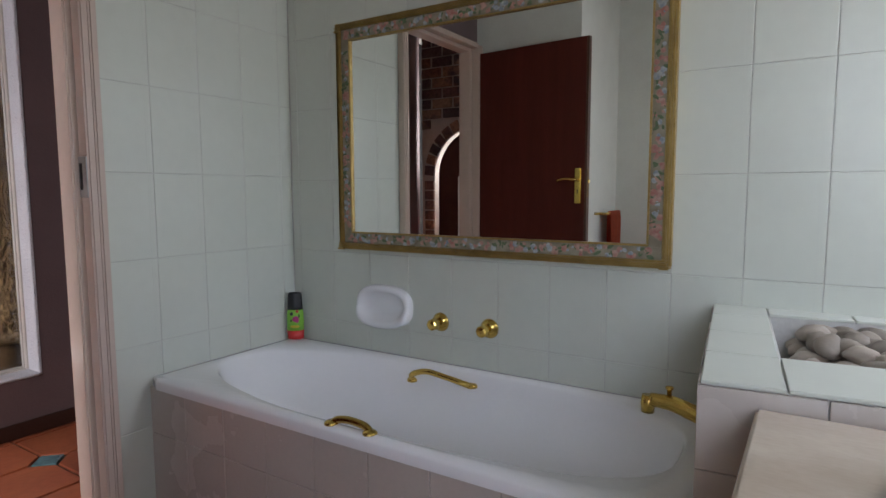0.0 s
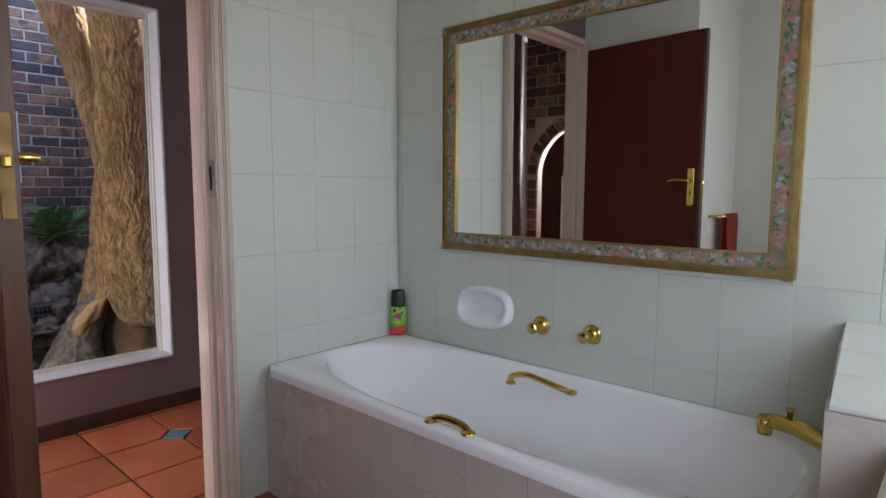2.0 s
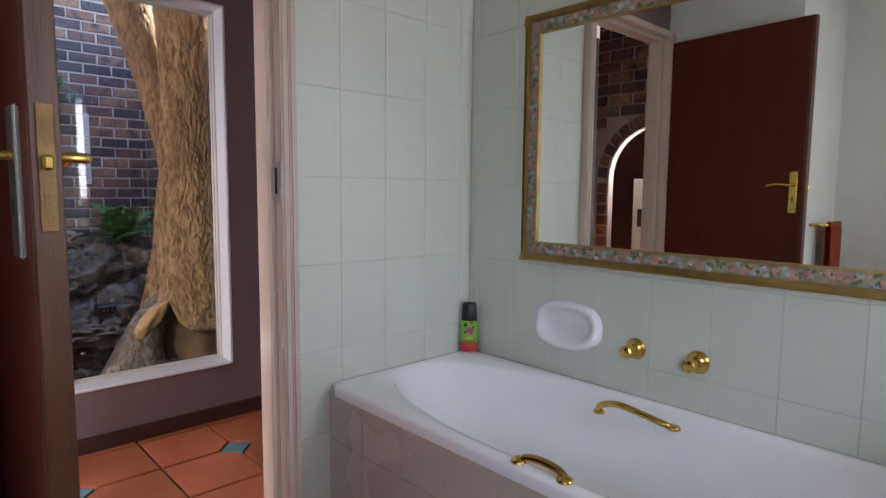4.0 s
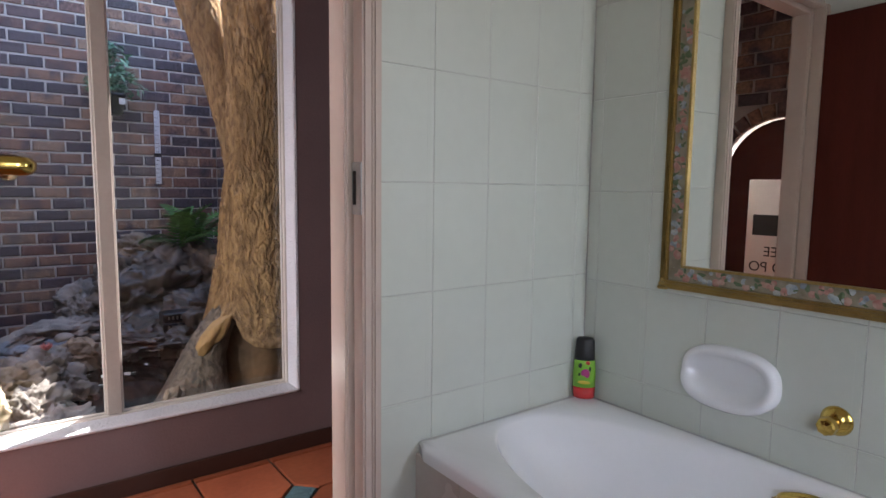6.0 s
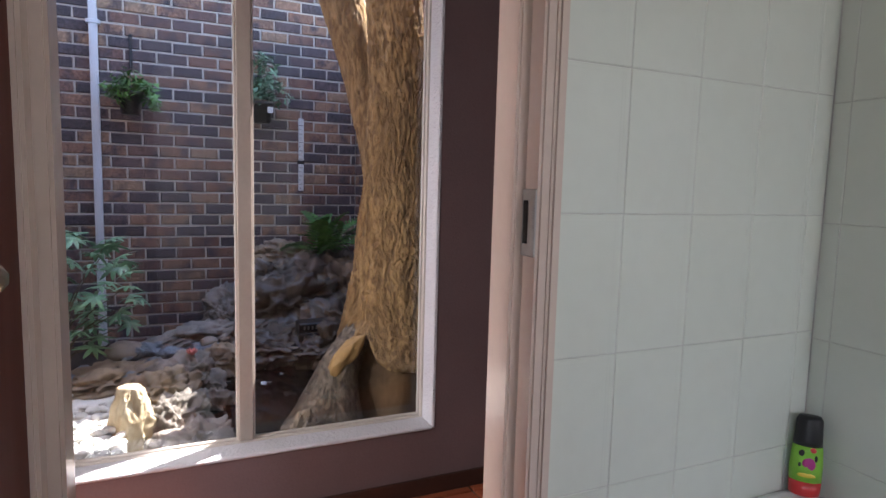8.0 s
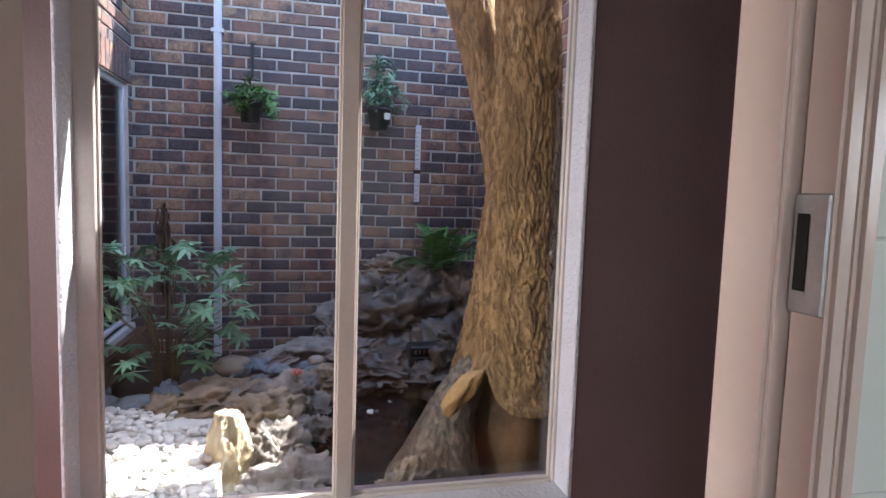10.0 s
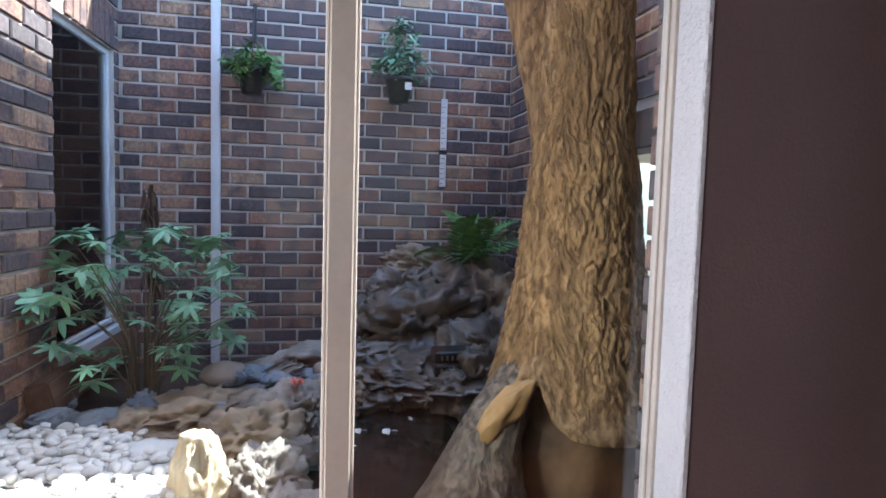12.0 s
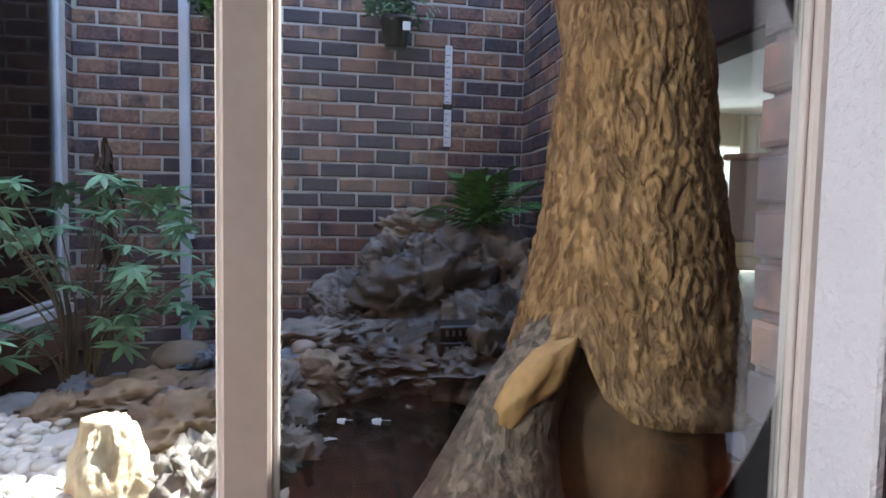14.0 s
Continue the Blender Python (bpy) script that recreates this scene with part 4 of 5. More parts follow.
# root lobe towards the pond, knot above it
S3 = [(-0.25, -3.78, 1.0, 0.30), (0.0, -3.79, 1.04, 0.2), (0.12, -3.8, 1.07, 0.15), (0.22, -3.82, 1.1, 0.12), (0.34, -3.85, 1.16, 0.1), (0.46, -3.9, 1.27, 0.085), (0.56, -3.93, 1.33, 0.06)]
skin("root", S3, 80, [-0.25 + 0.77 * k / 70 for k in range(71)], lambda a, z, r: r + 0.6 * bark_height(a * 0.7, z, r, 8.0), ROOTB, "grey flared root")
bm = bmesh.new()
bmesh.ops.create_icosphere(bm, subdivisions=4, radius=1)
for v in bm.verts:
    k = 1 + 0.3 * noise.noise(v.co * 1.6 + Vector((4, 1, 2))) - 0.18 * abs(noise.noise(v.co * 5)) + 0.05 * noise.noise(v.co * 11)
    v.co = Vector((v.co.x * 0.05 * k, v.co.y * 0.05 * k, v.co.z * 0.135 * k))
bmesh.ops.transform(bm, verts=bm.verts, matrix=pose(-3.75, 1.14, 0.345, -42, 0, 0))
part("knot", bm, PALEWOOD, tree, "pale barkless knot", True)

# ---- courtyard: pond, rocks ----
bm = bmesh.new()
vs = [bm.verts.new((-4.35 + 0.95 * math.cos(a) * (1 + 0.1 * math.sin(3 * a)), 0.95 + 0.78 * math.sin(a), -0.04)) for a in [2 * math.pi * k / 48 for k in range(48)]]
bm.faces.new(vs)
bmesh.ops.recalc_face_normals(bm, faces=bm.faces[:])
tagged(part("water", bm, WATER), "still dark pond water with floating debris", "water", kind="structure")


def rock_mesh(seed, m, rough=0.4, sub=5):
    bm = bmesh.new()
    bmesh.ops.create_icosphere(bm, subdivisions=sub, radius=1)
    o = Vector((seed * 5.7, seed * 2.3, seed * 1.1))
    for v in bm.verts:
        d = v.co.copy()
        w = d + 0.35 * noise.noise_vector(d * 1.6 + o)
        a = noise.noise(w * 0.9 + o) * 0.9 + 0.6 - abs(noise.noise(w * 1.9 + o)) * 1.3 + 0.25 - abs(noise.noise(w * 4.2 + o)) * 0.8 - abs(noise.noise(w * 9 + o)) * 0.45 + noise.noise(w * 19 + o) * 0.16
        q = d * (0.8 + rough * a)
        v.co = Vector((q.x, q.y, q.z + 0.1 * math.floor(q.z * 4 + noise.noise(w * 2) * 1.5) / 4))
    me = bpy.data.meshes.new("rock")
    bm.to_mesh(me)
    bm.free()
    me.shade_smooth()
    me.materials.append(m)
    return me


GREYS, TANS, WETS = [rock_mesh(s, ROCK, 0.5) for s in range(4)], [rock_mesh(s + 9, ROCKT, 0.5) for s in range(3)], [rock_mesh(s + 20, WETROCK, 0.55) for s in range(3)]
SLATES = [rock_mesh(s + 31, SLATE, 0.3, 4) for s in range(2)]
rng = random.Random(21)


def rock(meshes, x, y, z, sx, sy, sz, label, group="courtyard rocks", rz=None):
    ob = new("rock", rng.choice(meshes))
    ob.matrix_basis = Matrix.LocRotScale((x, y, z), Euler((rng.uniform(-0.25, 0.25), rng.uniform(-0.25, 0.25), rng.uniform(0, 6.28) if rz is None else rz)), (sx, sy, sz))
    tagged(ob, label, "rock", group)
    return ob


G, T_, W_ = "rough grey rock at the edge of the pond", "tan weathered rock beside the pond", "wet dark rock at the pond's waterfall"
for a in ((GREYS, -5.75, 1.05, 0.42, 0.27, 0.27, 0.21, G), (WETS, -5.6, 1.15, 0.25, 0.3, 0.34, 0.22, W_), (GREYS, -5.85, 1.45, 0.45, 0.27, 0.3, 0.24, G), (TANS, -5.7, 1.62, 0.35, 0.24, 0.25, 0.28, T_), (WETS, -5.3, 1.55, 0.12, 0.35, 0.3, 0.2, W_), (GREYS, -5.9, 0.75, 0.2, 0.2, 0.16, 0.17, G), (GREYS, -5.65, 0.72, 0.16, 0.13, 0.12, 0.13, G), (TANS, -5.95, 1.2, 0.58, 0.2, 0.3, 0.12, T_)):
    rock(*a)
for a in ((WETS, -5.25, 0.95, 0.03, 0.35, 0.5, 0.13, W_), (GREYS, -5.5, 0.6, 0.05, 0.3, 0.38, 0.13, G), (TANS, -5.6, 1.0, 0.12, 0.2, 0.4, 0.07, T_), (WETS, -4.95, 1.35, 0.05, 0.25, 0.25, 0.17, W_), (GREYS, -5.0, 1.62, 0.1, 0.3, 0.2, 0.28, G)):
    rock(*a)
for a in ((GREYS, -4.75, 0.42, -0.02, 0.24, 0.22, 0.15, G), (TANS, -4.45, 0.25, 0.0, 0.24, 0.18, 0.15, T_), (GREYS, -4.12, 0.32, -0.06, 0.2, 0.18, 0.16, G), (GREYS, -3.82, 0.4, -0.1, 0.19, 0.2, 0.13, G), (TANS, -4.85, -0.05, -0.02, 0.25, 0.32, 0.1, T_), (TANS, -4.75, -0.3, -0.04, 0.16, 0.22, 0.09, T_), (GREYS, -3.62, 0.62, -0.12, 0.13, 0.2, 0.1, G), (TANS, -4.95, 0.62, 0.02, 0.15, 0.13, 0.1, T_), (GREYS, -4.35, 0.5, -0.08, 0.15, 0.14, 0.12, G)):
    rock(*a)
for k in range(16):
    rock(SLATES, -4.75 - 0.35 * rng.random(), -0.74 + k * 0.08, 0.0, rng.uniform(0.06, 0.11), rng.uniform(0.06, 0.12), rng.uniform(0.04, 0.07), "blue-grey stone edging the pebble bed", "edging stones")
for k in range(14):
    rock(SLATES, -5.05 - rng.uniform(0, 0.3), 0.05 + k * 0.04, 0.07, rng.uniform(0.04, 0.09), rng.uniform(0.05, 0.1), rng.uniform(0.02, 0.04), "flat blue-grey stone beside the pond", "flat stones")
for a in ((-5.2, 0.02, 0.09, 0.12, 0.14, 0.09), (-5.15, 0.55, 0.12, 0.06, 0.06, 0.05), (-5.22, 0.66, 0.12, 0.05, 0.05, 0.04), (-5.3, 0.5, 0.13, 0.05, 0.06, 0.04), (-5.1, 0.74, 0.1, 0.05, 0.06, 0.045)):
    ob = new("round_stone", pstones[int(abs(a[0] * 100)) % 6])
    ob.matrix_basis = Matrix.LocRotScale(a[:3], Euler((0, 0, a[1] * 9)), a[3:])
    tagged(ob, "smooth round stone lying by the pond", "stone", "round stones")
rock(GREYS, -5.4, 0.25, 0.02, 0.3, 0.4, 0.08, G)
rock(TANS, -3.52, 0.86, 0.02, 0.08, 0.12, 0.12, "small sunlit pale rock under the window", rz=0.3)
# sunlit limestone stump
bm = bmesh.new()
bmesh.ops.create_icosphere(bm, subdivisions=5, radius=1)
for v in bm.verts:
    d = v.co.copy()
    k = 1.0 + 0.35 * noise.noise(d * 1.4 + Vector((3, 7, 1))) - 0.3 * abs(noise.noise(d * 2.6)) - 0.12 * abs(noise.noise(d * 6)) - 0.06 * abs(noise.noise(d * 14))
    tz = d.z * k
    w = 1.0 - 0.42 * max(-0.6, min(1, tz))
    v.co = Vector((d.x * k * 0.12 * w, d.y * k * 0.125 * w, max(-0.6, min(0.8, tz)) * 0.27))
st = part("limestone_rock", bm, LIMEST, None, "", True)
st.matrix_basis = pose(-4.02, 0.14, 0.0, 0, 6, 20)
tagged(st, "upright pale sunlit limestone rock beside the pebbles", "rock")
# white pebbles
base_bm = bmesh.new()
bmesh.ops.create_icosphere(base_bm, subdivisions=2, radius=1)
bv = [v.co.copy() for v in base_bm.verts]
bf = [tuple(v.index for v in f.verts) for f in base_bm.faces]
base_bm.free()
peb = []
rng = random.Random(3)
for k in range(1500):
    x, y = rng.uniform(-4.72, -3.4), rng.uniform(-0.8, 0.1)
    if x < -4.4 and y > -0.2:
        continue
    s = rng.uniform(0.014, 0.03)
    m = Matrix.LocRotScale((x, y, -0.005 + rng.uniform(-0.01, 0.022)), Euler((rng.uniform(-0.4, 0.4), rng.uniform(-0.4, 0.4), rng.uniform(0, 6))), (s * 1.25, s * 0.9, s * 0.65))
    peb.append(([tuple(m @ v) for v in bv], bf))
tagged(joined("pebbles", peb, PEBBLE), "bed of white rounded pebbles in sunlight", "pebbles", kind="stuff").data.shade_smooth()
tagged(part("pebble_bed", boxes((-4.75, -0.92, -0.12, -3.37, 0.12, -0.014)), PEBBLE), "pale gravel under the white pebbles", "gravel", kind="structure")
fl = thing("pink_flower", (-4.72, 0.43, 0.15), "small pink flower resting on a rock", "flower")
for k in range(12):
    bm = bmesh.new()
    bmesh.ops.create_uvsphere(bm, u_segments=8, v_segments=6, radius=1, matrix=pose(-4.72, 0.43, 0.165, 0, 0, k * 30) @ pose(0.018, 0, 0.006 * (k % 2), 0, -35 - 25 * (k % 2), 0) @ Matrix.Diagonal((0.024, 0.009, 0.004, 1)))
    part("petal", bm, PINKF, fl, "", True)
for x, y, s in ((-4.62, 0.72, 0.05), (-4.7, 0.62, 0.05), (-4.6, 0.85, 0.06), (-4.45, 0.66, 0.055), (-4.9, 0.9, 0.03), (-4.75, 0.98, 0.03)):
    bm = bmesh.new()
    vs = [bm.verts.new((x + s * (0.6 + 0.4 * math.sin(k * 2.2 + x * 9)) * math.cos(k * 0.57), y + s * (0.6 + 0.4 * math.cos(k * 2.6)) * math.sin(k * 0.57), -0.036 + 0.006 * math.sin(k))) for k in range(11)]
    bm.faces.new(vs)
    bmesh.ops.solidify(bm, geom=bm.faces[:], thickness=0.004)
    tagged(part("fallen_leaf", bm, PAPER), "pale curled leaf floating on the pond", "leaf", "floating leaves")
for k, z in enumerate((0.12, 0.19)):
    bx = thing("pump_box", (-4.95, 1.22, z), "dark slotted pump box among the wet rocks", "pump box", "pump boxes")
    part("body", boxes((-5.05, 1.12, z, -4.9, 1.34, z + 0.065), bevel=0.008), BLACKP, bx)
    for j in range(6):
        part("slot", boxes((-4.8995, 1.15 + j * 0.028, z + 0.02, -4.898, 1.163 + j * 0.028, z + 0.045)), STEEL, bx)

# timber beam, downpipe
bm = boxes((-6.2, -0.06, 0.0, -4.9, 0.06, 0.16), bevel=0.012, seg=2)
o = part("timber_beam", bm, TIMBER)
o.matrix_basis = pose(0, -0.72, -0.02, 14, 0, 0)
tagged(o, "weathered brown timber beam along the wall", "beam")
dp = thing("downpipe", (-6.2, -0.19, -0.1), "white painted square downpipe on the brick wall", "downpipe")
part("pipe", boxes((-6.246, -0.222, -0.12, -6.19, -0.165, 3.2), bevel=0.008, seg=2), PIPEM, dp)
for z in (0.55, 2.4):
    part("strap", boxes((-6.249, -0.24, z, -6.186, -0.147, z + 0.03), bevel=0.002), PIPEM, dp)
# solid white strip drawn for the bathroom window's reflection in the passage pane
pane_glint = thing("thermometer", (-6.245, 1.39, 1.16), "white strip on the brick wall in place of a window's reflection", "thermometer")
part("upper_strip", boxes((-6.25, 1.368, 1.43, -6.236, 1.415, 1.8), bevel=0.003), GLINTW, pane_glint)
part("lower_strip", boxes((-6.25, 1.368, 1.16, -6.236, 1.415, 1.395), bevel=0.003), GLINTW, pane_glint)
part("clip", boxes((-6.25, 1.36, 1.395, -6.238, 1.42, 1.43), bevel=0.002), BLACKP, pane_glint)
for k in range(16):
    part("scale_mark", boxes((-6.2358, 1.374, 1.18 + k * 0.037, -6.2352, 1.39 + 0.012 * (k % 2), 1.184 + k * 0.037)), INK, pane_glint)


def leaf_blade(l, w, droop=0.25, n=5):
    """A pointed blade along +x, folded at the midrib."""
    V, F = [], []
    for i in range(n + 1):
        t = i / n
        ww = w * math.sin(math.pi * min(1, 0.08 + 0.92 * t)) ** 0.8
        z = -droop * l * t * t
        V += [(l * t, -ww / 2, z - ww * 0.12), (l * t, 0, z), (l * t, ww / 2, z - ww * 0.12)]
    for i in range(n):
        a = i * 3
        F += [(a, a + 3, a + 4, a + 1), (a + 1, a + 4, a + 5, a + 2)]
    return V, F


def mesh_of(name, pieces, m):
    V, F = [], []
    for vs, fs in pieces:
        o = len(V)
        V += vs
        F += [tuple(i + o for i in f) for f in fs]
    me = bpy.data.meshes.new(name)
    me.from_pydata(V, [], F)
    me.shade_smooth()
    me.materials.append(m)
    return me


# umbrella-leaved shrub
shr = thing("shrub", (-5.1, -0.35, -0.1), "bushy umbrella-leaved green shrub beside the window", "shrub")
rng = random.Random(8)
palm = [mesh_of("leaf", [moved(leaf_blade(rng.uniform(0.075, 0.11), rng.uniform(0.022, 0.03), rng.uniform(0.15, 0.5)), Matrix.Rotation(2 * math.pi * k / 8 + rng.uniform(-0.12, 0.12), 4, "Z")) for k in range(8)], LEAF) for j in range(5)]
for k in range(92):
    a, h = rng.uniform(0, 6.28), rng.uniform(0.2, 1.0)
    rr = rng.uniform(0.1, 0.5) * (1.15 - 0.55 * abs(h - 0.6))
    tip = Vector((-5.1 + rr * math.cos(a) * 0.8, max(-0.74, -0.35 + rr * math.sin(a) * 1.1), h * 0.84 + 0.02))
    if k % 3 == 0 or k < 6:
        part("stem", tube(curve_pts([(-5.1 + 0.05 * math.cos(a), -0.35 + 0.05 * math.sin(a), -0.12), (-5.1 + 0.3 * rr * math.cos(a), -0.35 + 0.3 * rr * math.sin(a), tip.z * 0.5), tip], 5), [0.006 - 0.0004 * i for i in range(11)], 6), STEM, shr, "", True)
    lf = new("leaf", palm[k % 5])
    lf.parent = shr
    s = rng.uniform(0.75, 1.25)
    lf.matrix_parent_inverse = shr.matrix_basis.inverted()
    lf.matrix_basis = Matrix.LocRotScale(tip, Euler((rng.uniform(-0.5, 0.5) + 0.3 * math.sin(a), rng.uniform(-0.2, 0.6), rng.uniform(0, 6.28))), (s, s, s))
# dry stalk behind it
ds = thing("dry_plant", (-5.9, -0.5, 0), "tall dry brown plant stalk by the wall", "dry plant")
part("stalk", tube(curve_pts([(-5.9, -0.5, -0.1), (-5.92, -0.5, 0.5), (-5.9, -0.52, 1.1)], 6), 0.01, 6), DRYST, ds, "", True)
dry = [moved(leaf_blade(0.12, 0.03, 0.5), Matrix.LocRotScale((-5.9 + rng.uniform(-0.05, 0.05), -0.51 + rng.uniform(-0.05, 0.05), 0.45 + k * 0.011), Euler((0, rng.uniform(0.6, 1.4), rng.uniform(0, 6.28))), None)) for k in range(60)]
joined("dry_leaves", dry, DRYST, ds, "", "stuff")
# fern on the rocks
fn = thing("fern", (-5.72, 1.5, 0.66), "bright green fern growing on the rock pile", "fern")
rng = random.Random(4)
frond = []
for side in (-1, 1):
    for k in range(16):
        t = k / 16
        l = 0.075 * math.sin(math.pi * (0.12 + 0.85 * t)) ** 0.7
        frond.append(moved(leaf_blade(l, 0.016, 0.2, 3), Matrix.Translation((0.34 * t, 0, 0.16 * t - 0.24 * t * t)) @ Matrix.Rotation(side * 1.15, 4, "Z")))
fme = mesh_of("frond", frond, FERN)
for k in range(26):
    s = rng.uniform(0.9, 1.4)
    o = new("frond", fme)
    o.parent = fn
    o.matrix_basis = Matrix.LocRotScale((rng.uniform(-0.05, 0.05), rng.uniform(-0.12, 0.12), rng.uniform(-0.02, 0.05)), Euler((rng.uniform(-0.4, 0.4), rng.uniform(-1.1, -0.1), k * 0.9)), (s, s, s))


# hanging pots
def hanging_pot(y, tall, flowers):
    p = thing("hanging_pot", (-6.08, y, 1.72), "black plastic hanging pot with " + ("a tall leafy plant" if tall else "white-flowered trailing foliage") + " on the wall", "potted plant", "wall pots")
    pot = part("pot", lathe([(0.062, 0.0), (0.066, 0.004), (0.092, 0.14), (0.1, 0.145), (0.1, 0.172), (0.09, 0.172), (0.085, 0.14)], 28), BLACKP, p, "black plastic pot", True)
    pot.matrix_parent_inverse = Matrix()
    part("hanger", tube(curve_pts([(-6.08, y, 1.88), (-6.12, y, 2.1), (-6.2, y, 2.32), (-6.246, y, 2.3)], 6), 0.004, 6), BLACKP, p)
    part("bracket", boxes((-6.25, y - 0.012, 2.1, -6.236, y + 0.012, 2.36), bevel=0.003), BLACKP, p)
    if tall:
        part("tag", boxes((-5.988, y + 0.03, 1.8, -5.984, y + 0.075, 1.85)), PAPER, p, "white plant tag").matrix_basis = pose(0, 0, 0)
    rng = random.Random(int(y * 100) + 7)
    me = [mesh_of("sprig", [moved(leaf_blade(0.045, 0.022, 0.3, 3), Matrix.LocRotScale((0, 0, 0.012 * k), Euler((0, rng.uniform(-0.7, 0.2), k * 2.3)), None)) for k in range(9)], LEAF if tall else FERN) for j in range(3)]
    for k in range(70):
        o = new("sprig", rng.choice(me))
        o.parent = p
        if tall and k > 28:
            h = rng.uniform(0.2, 0.52)
            w = 0.2 * (1 - (h - 0.2) / 0.4)
        else:
            h, w = rng.uniform(0.15, 0.28), 0.17
        a = rng.uniform(0, 6.28)
        q = math.sqrt(rng.random()) * w
        s = rng.uniform(0.7, 1.3)
        o.matrix_basis = Matrix.LocRotScale((max(-0.14, q * math.cos(a) * 0.7), q * math.sin(a) * 1.1, h - 0.7 * q * (not tall)), Euler((rng.uniform(-0.8, 0.8), rng.uniform(-0.8, 0.8), a)), (s, s, s))
    if flowers:
        for k in range(22):
            a, q = rng.uniform(0, 6.28), rng.uniform(0.06, 0.18)
            bm = bmesh.new()
            bmesh.ops.create_icosphere(bm, subdivisions=1, radius=0.009)
            part("blossom", bm, PAPER, p).matrix_basis = Matrix.Translation((q * math.cos(a) * 0.7, q * math.sin(a) * 1.1, 0.29 - 0.6 * q))
            p.children[-1].matrix_parent_inverse = Matrix()


hanging_pot(0.057, False, True)
hanging_pot(1.036, True, False)
# terracotta pot at the foot of the bedroom opening
o = part("terracotta_pot", lathe([(0.07, 0), (0.1, 0.14), (0.115, 0.14), (0.115, 0.18), (0.1, 0.18), (0.09, 0.15)], 28), TERRA, None, "", True)
o.location = (-3.78, 1.74, -0.12)
tagged(o, "terracotta flower pot standing beside the trunk", "pot")

# ---- passage: brick arch, picture, poster ----
arch = thing("wall_arch", (-2.4, -0.95, 0), "face-brick arch between passage and dark room", "arch", kind="structure")
AR, ACX, AZ = 0.42, -2.42, 1.25
bm = bmesh.new()
prof = [(-2.98, F0), (-2.98, H), (-1.92, H), (-1.92, F0), (ACX + AR, F0)] + [(ACX + AR * math.cos(math.pi * k / 24), AZ + AR * math.sin(math.pi * k / 24)) for k in range(25)] + [(ACX - AR, F0)]
f1 = [bm.verts.new((x, -0.9, z)) for x, z in prof]
face = bm.faces.new(f1)
ex = bmesh.ops.extrude_face_region(bm, geom=[face])
bmesh.ops.translate(bm, verts=[v for v in ex["geom"] if isinstance(v, bmesh.types.BMVert)], vec=(0, -0.07, 0))
bmesh.ops.recalc_face_normals(bm, faces=bm.faces[:])
part("core", bm, MORTAR, arch)
rngb = random.Random(77)
pcs = []
z, c = -0.045, 0
while z < H - 0.04:
    x = -2.98 - (0.115 if c % 2 else 0)
    while x < -1.93:
        xa, xb2 = max(x, -2.98), min(x + 0.22, -1.925)
        inside = any(abs(xx - ACX) < AR + 0.11 and (z < AZ or (xx - ACX) ** 2 + (z - AZ) ** 2 < (AR + 0.12) ** 2) for xx in (xa, xb2, (xa + xb2) / 2))
        if z < AZ and not inside or not inside:
            if xb2 - xa > 0.04:
                pcs.append(moved(brick_piece(xb2 - xa - 0.012, 0.02, 0.081, rng=rngb), Matrix.Translation(((xa + xb2) / 2, -0.894, z))))
        x += 0.23
    z += 0.093
    c += 1
for s in (-1, 1):
    for k in range(14):
        pcs.append(moved(brick_piece(0.1, 0.022, 0.081, rng=rngb), Matrix.Translation((ACX + s * (AR + 0.055), -0.893, -0.045 + k * 0.093))))
for k in range(15):
    a = math.pi * (k + 0.5) / 15
    pcs.append(moved(brick_piece(0.1, 0.024, 0.085, rng=rngb), Matrix.Translation((ACX + (AR + 0.055) * math.cos(a), -0.892, AZ + (AR + 0.055) * math.sin(a))) @ Matrix.Rotation(-a, 4, "Y")))
joined("brickwork", pcs, BRICK, arch, "", "stuff")
ps = thing("poster", (-2.6, -1.26, 0.45), "white printed notice board with bold black lettering", "poster")
part("board", boxes((-2.8, -1.27, 0.45, -2.4, -1.25, 1.25), bevel=0.004), PAPER, ps)
part("picture_block", boxes((-2.75, -1.25, 0.82, -2.45, -1.246, 0.98)), INK, ps)
for txt, z in (("FREE", 0.66), ("TO PO", 0.54)):
    cu = bpy.data.curves.new("lettering", "FONT")
    cu.body, cu.size, cu.extrude = txt, 0.11, 0.001
    o = new("lettering", cu)
    cu.materials.append(INK)
    o.parent = ps
    o.matrix_parent_inverse = ps.matrix_basis.inverted()
    o.matrix_basis = pose(-2.43, -1.246, z, 90, 0, 180)
pc = thing("framed_picture", (-4.0, -1.12, 1.2), "dark framed picture on the far wall", "picture")
part("frame", boxes((-4.3, -1.13, 1.0, -3.7, -1.1, 1.6), bevel=0.008), DOORW, pc)
part("sheet", boxes((-4.24, -1.134, 1.06, -3.76, -1.13, 1.54)), RIVER, pc)

# ---- tiles of the bathroom walls ----
rngt = random.Random(2)
meshes = {}


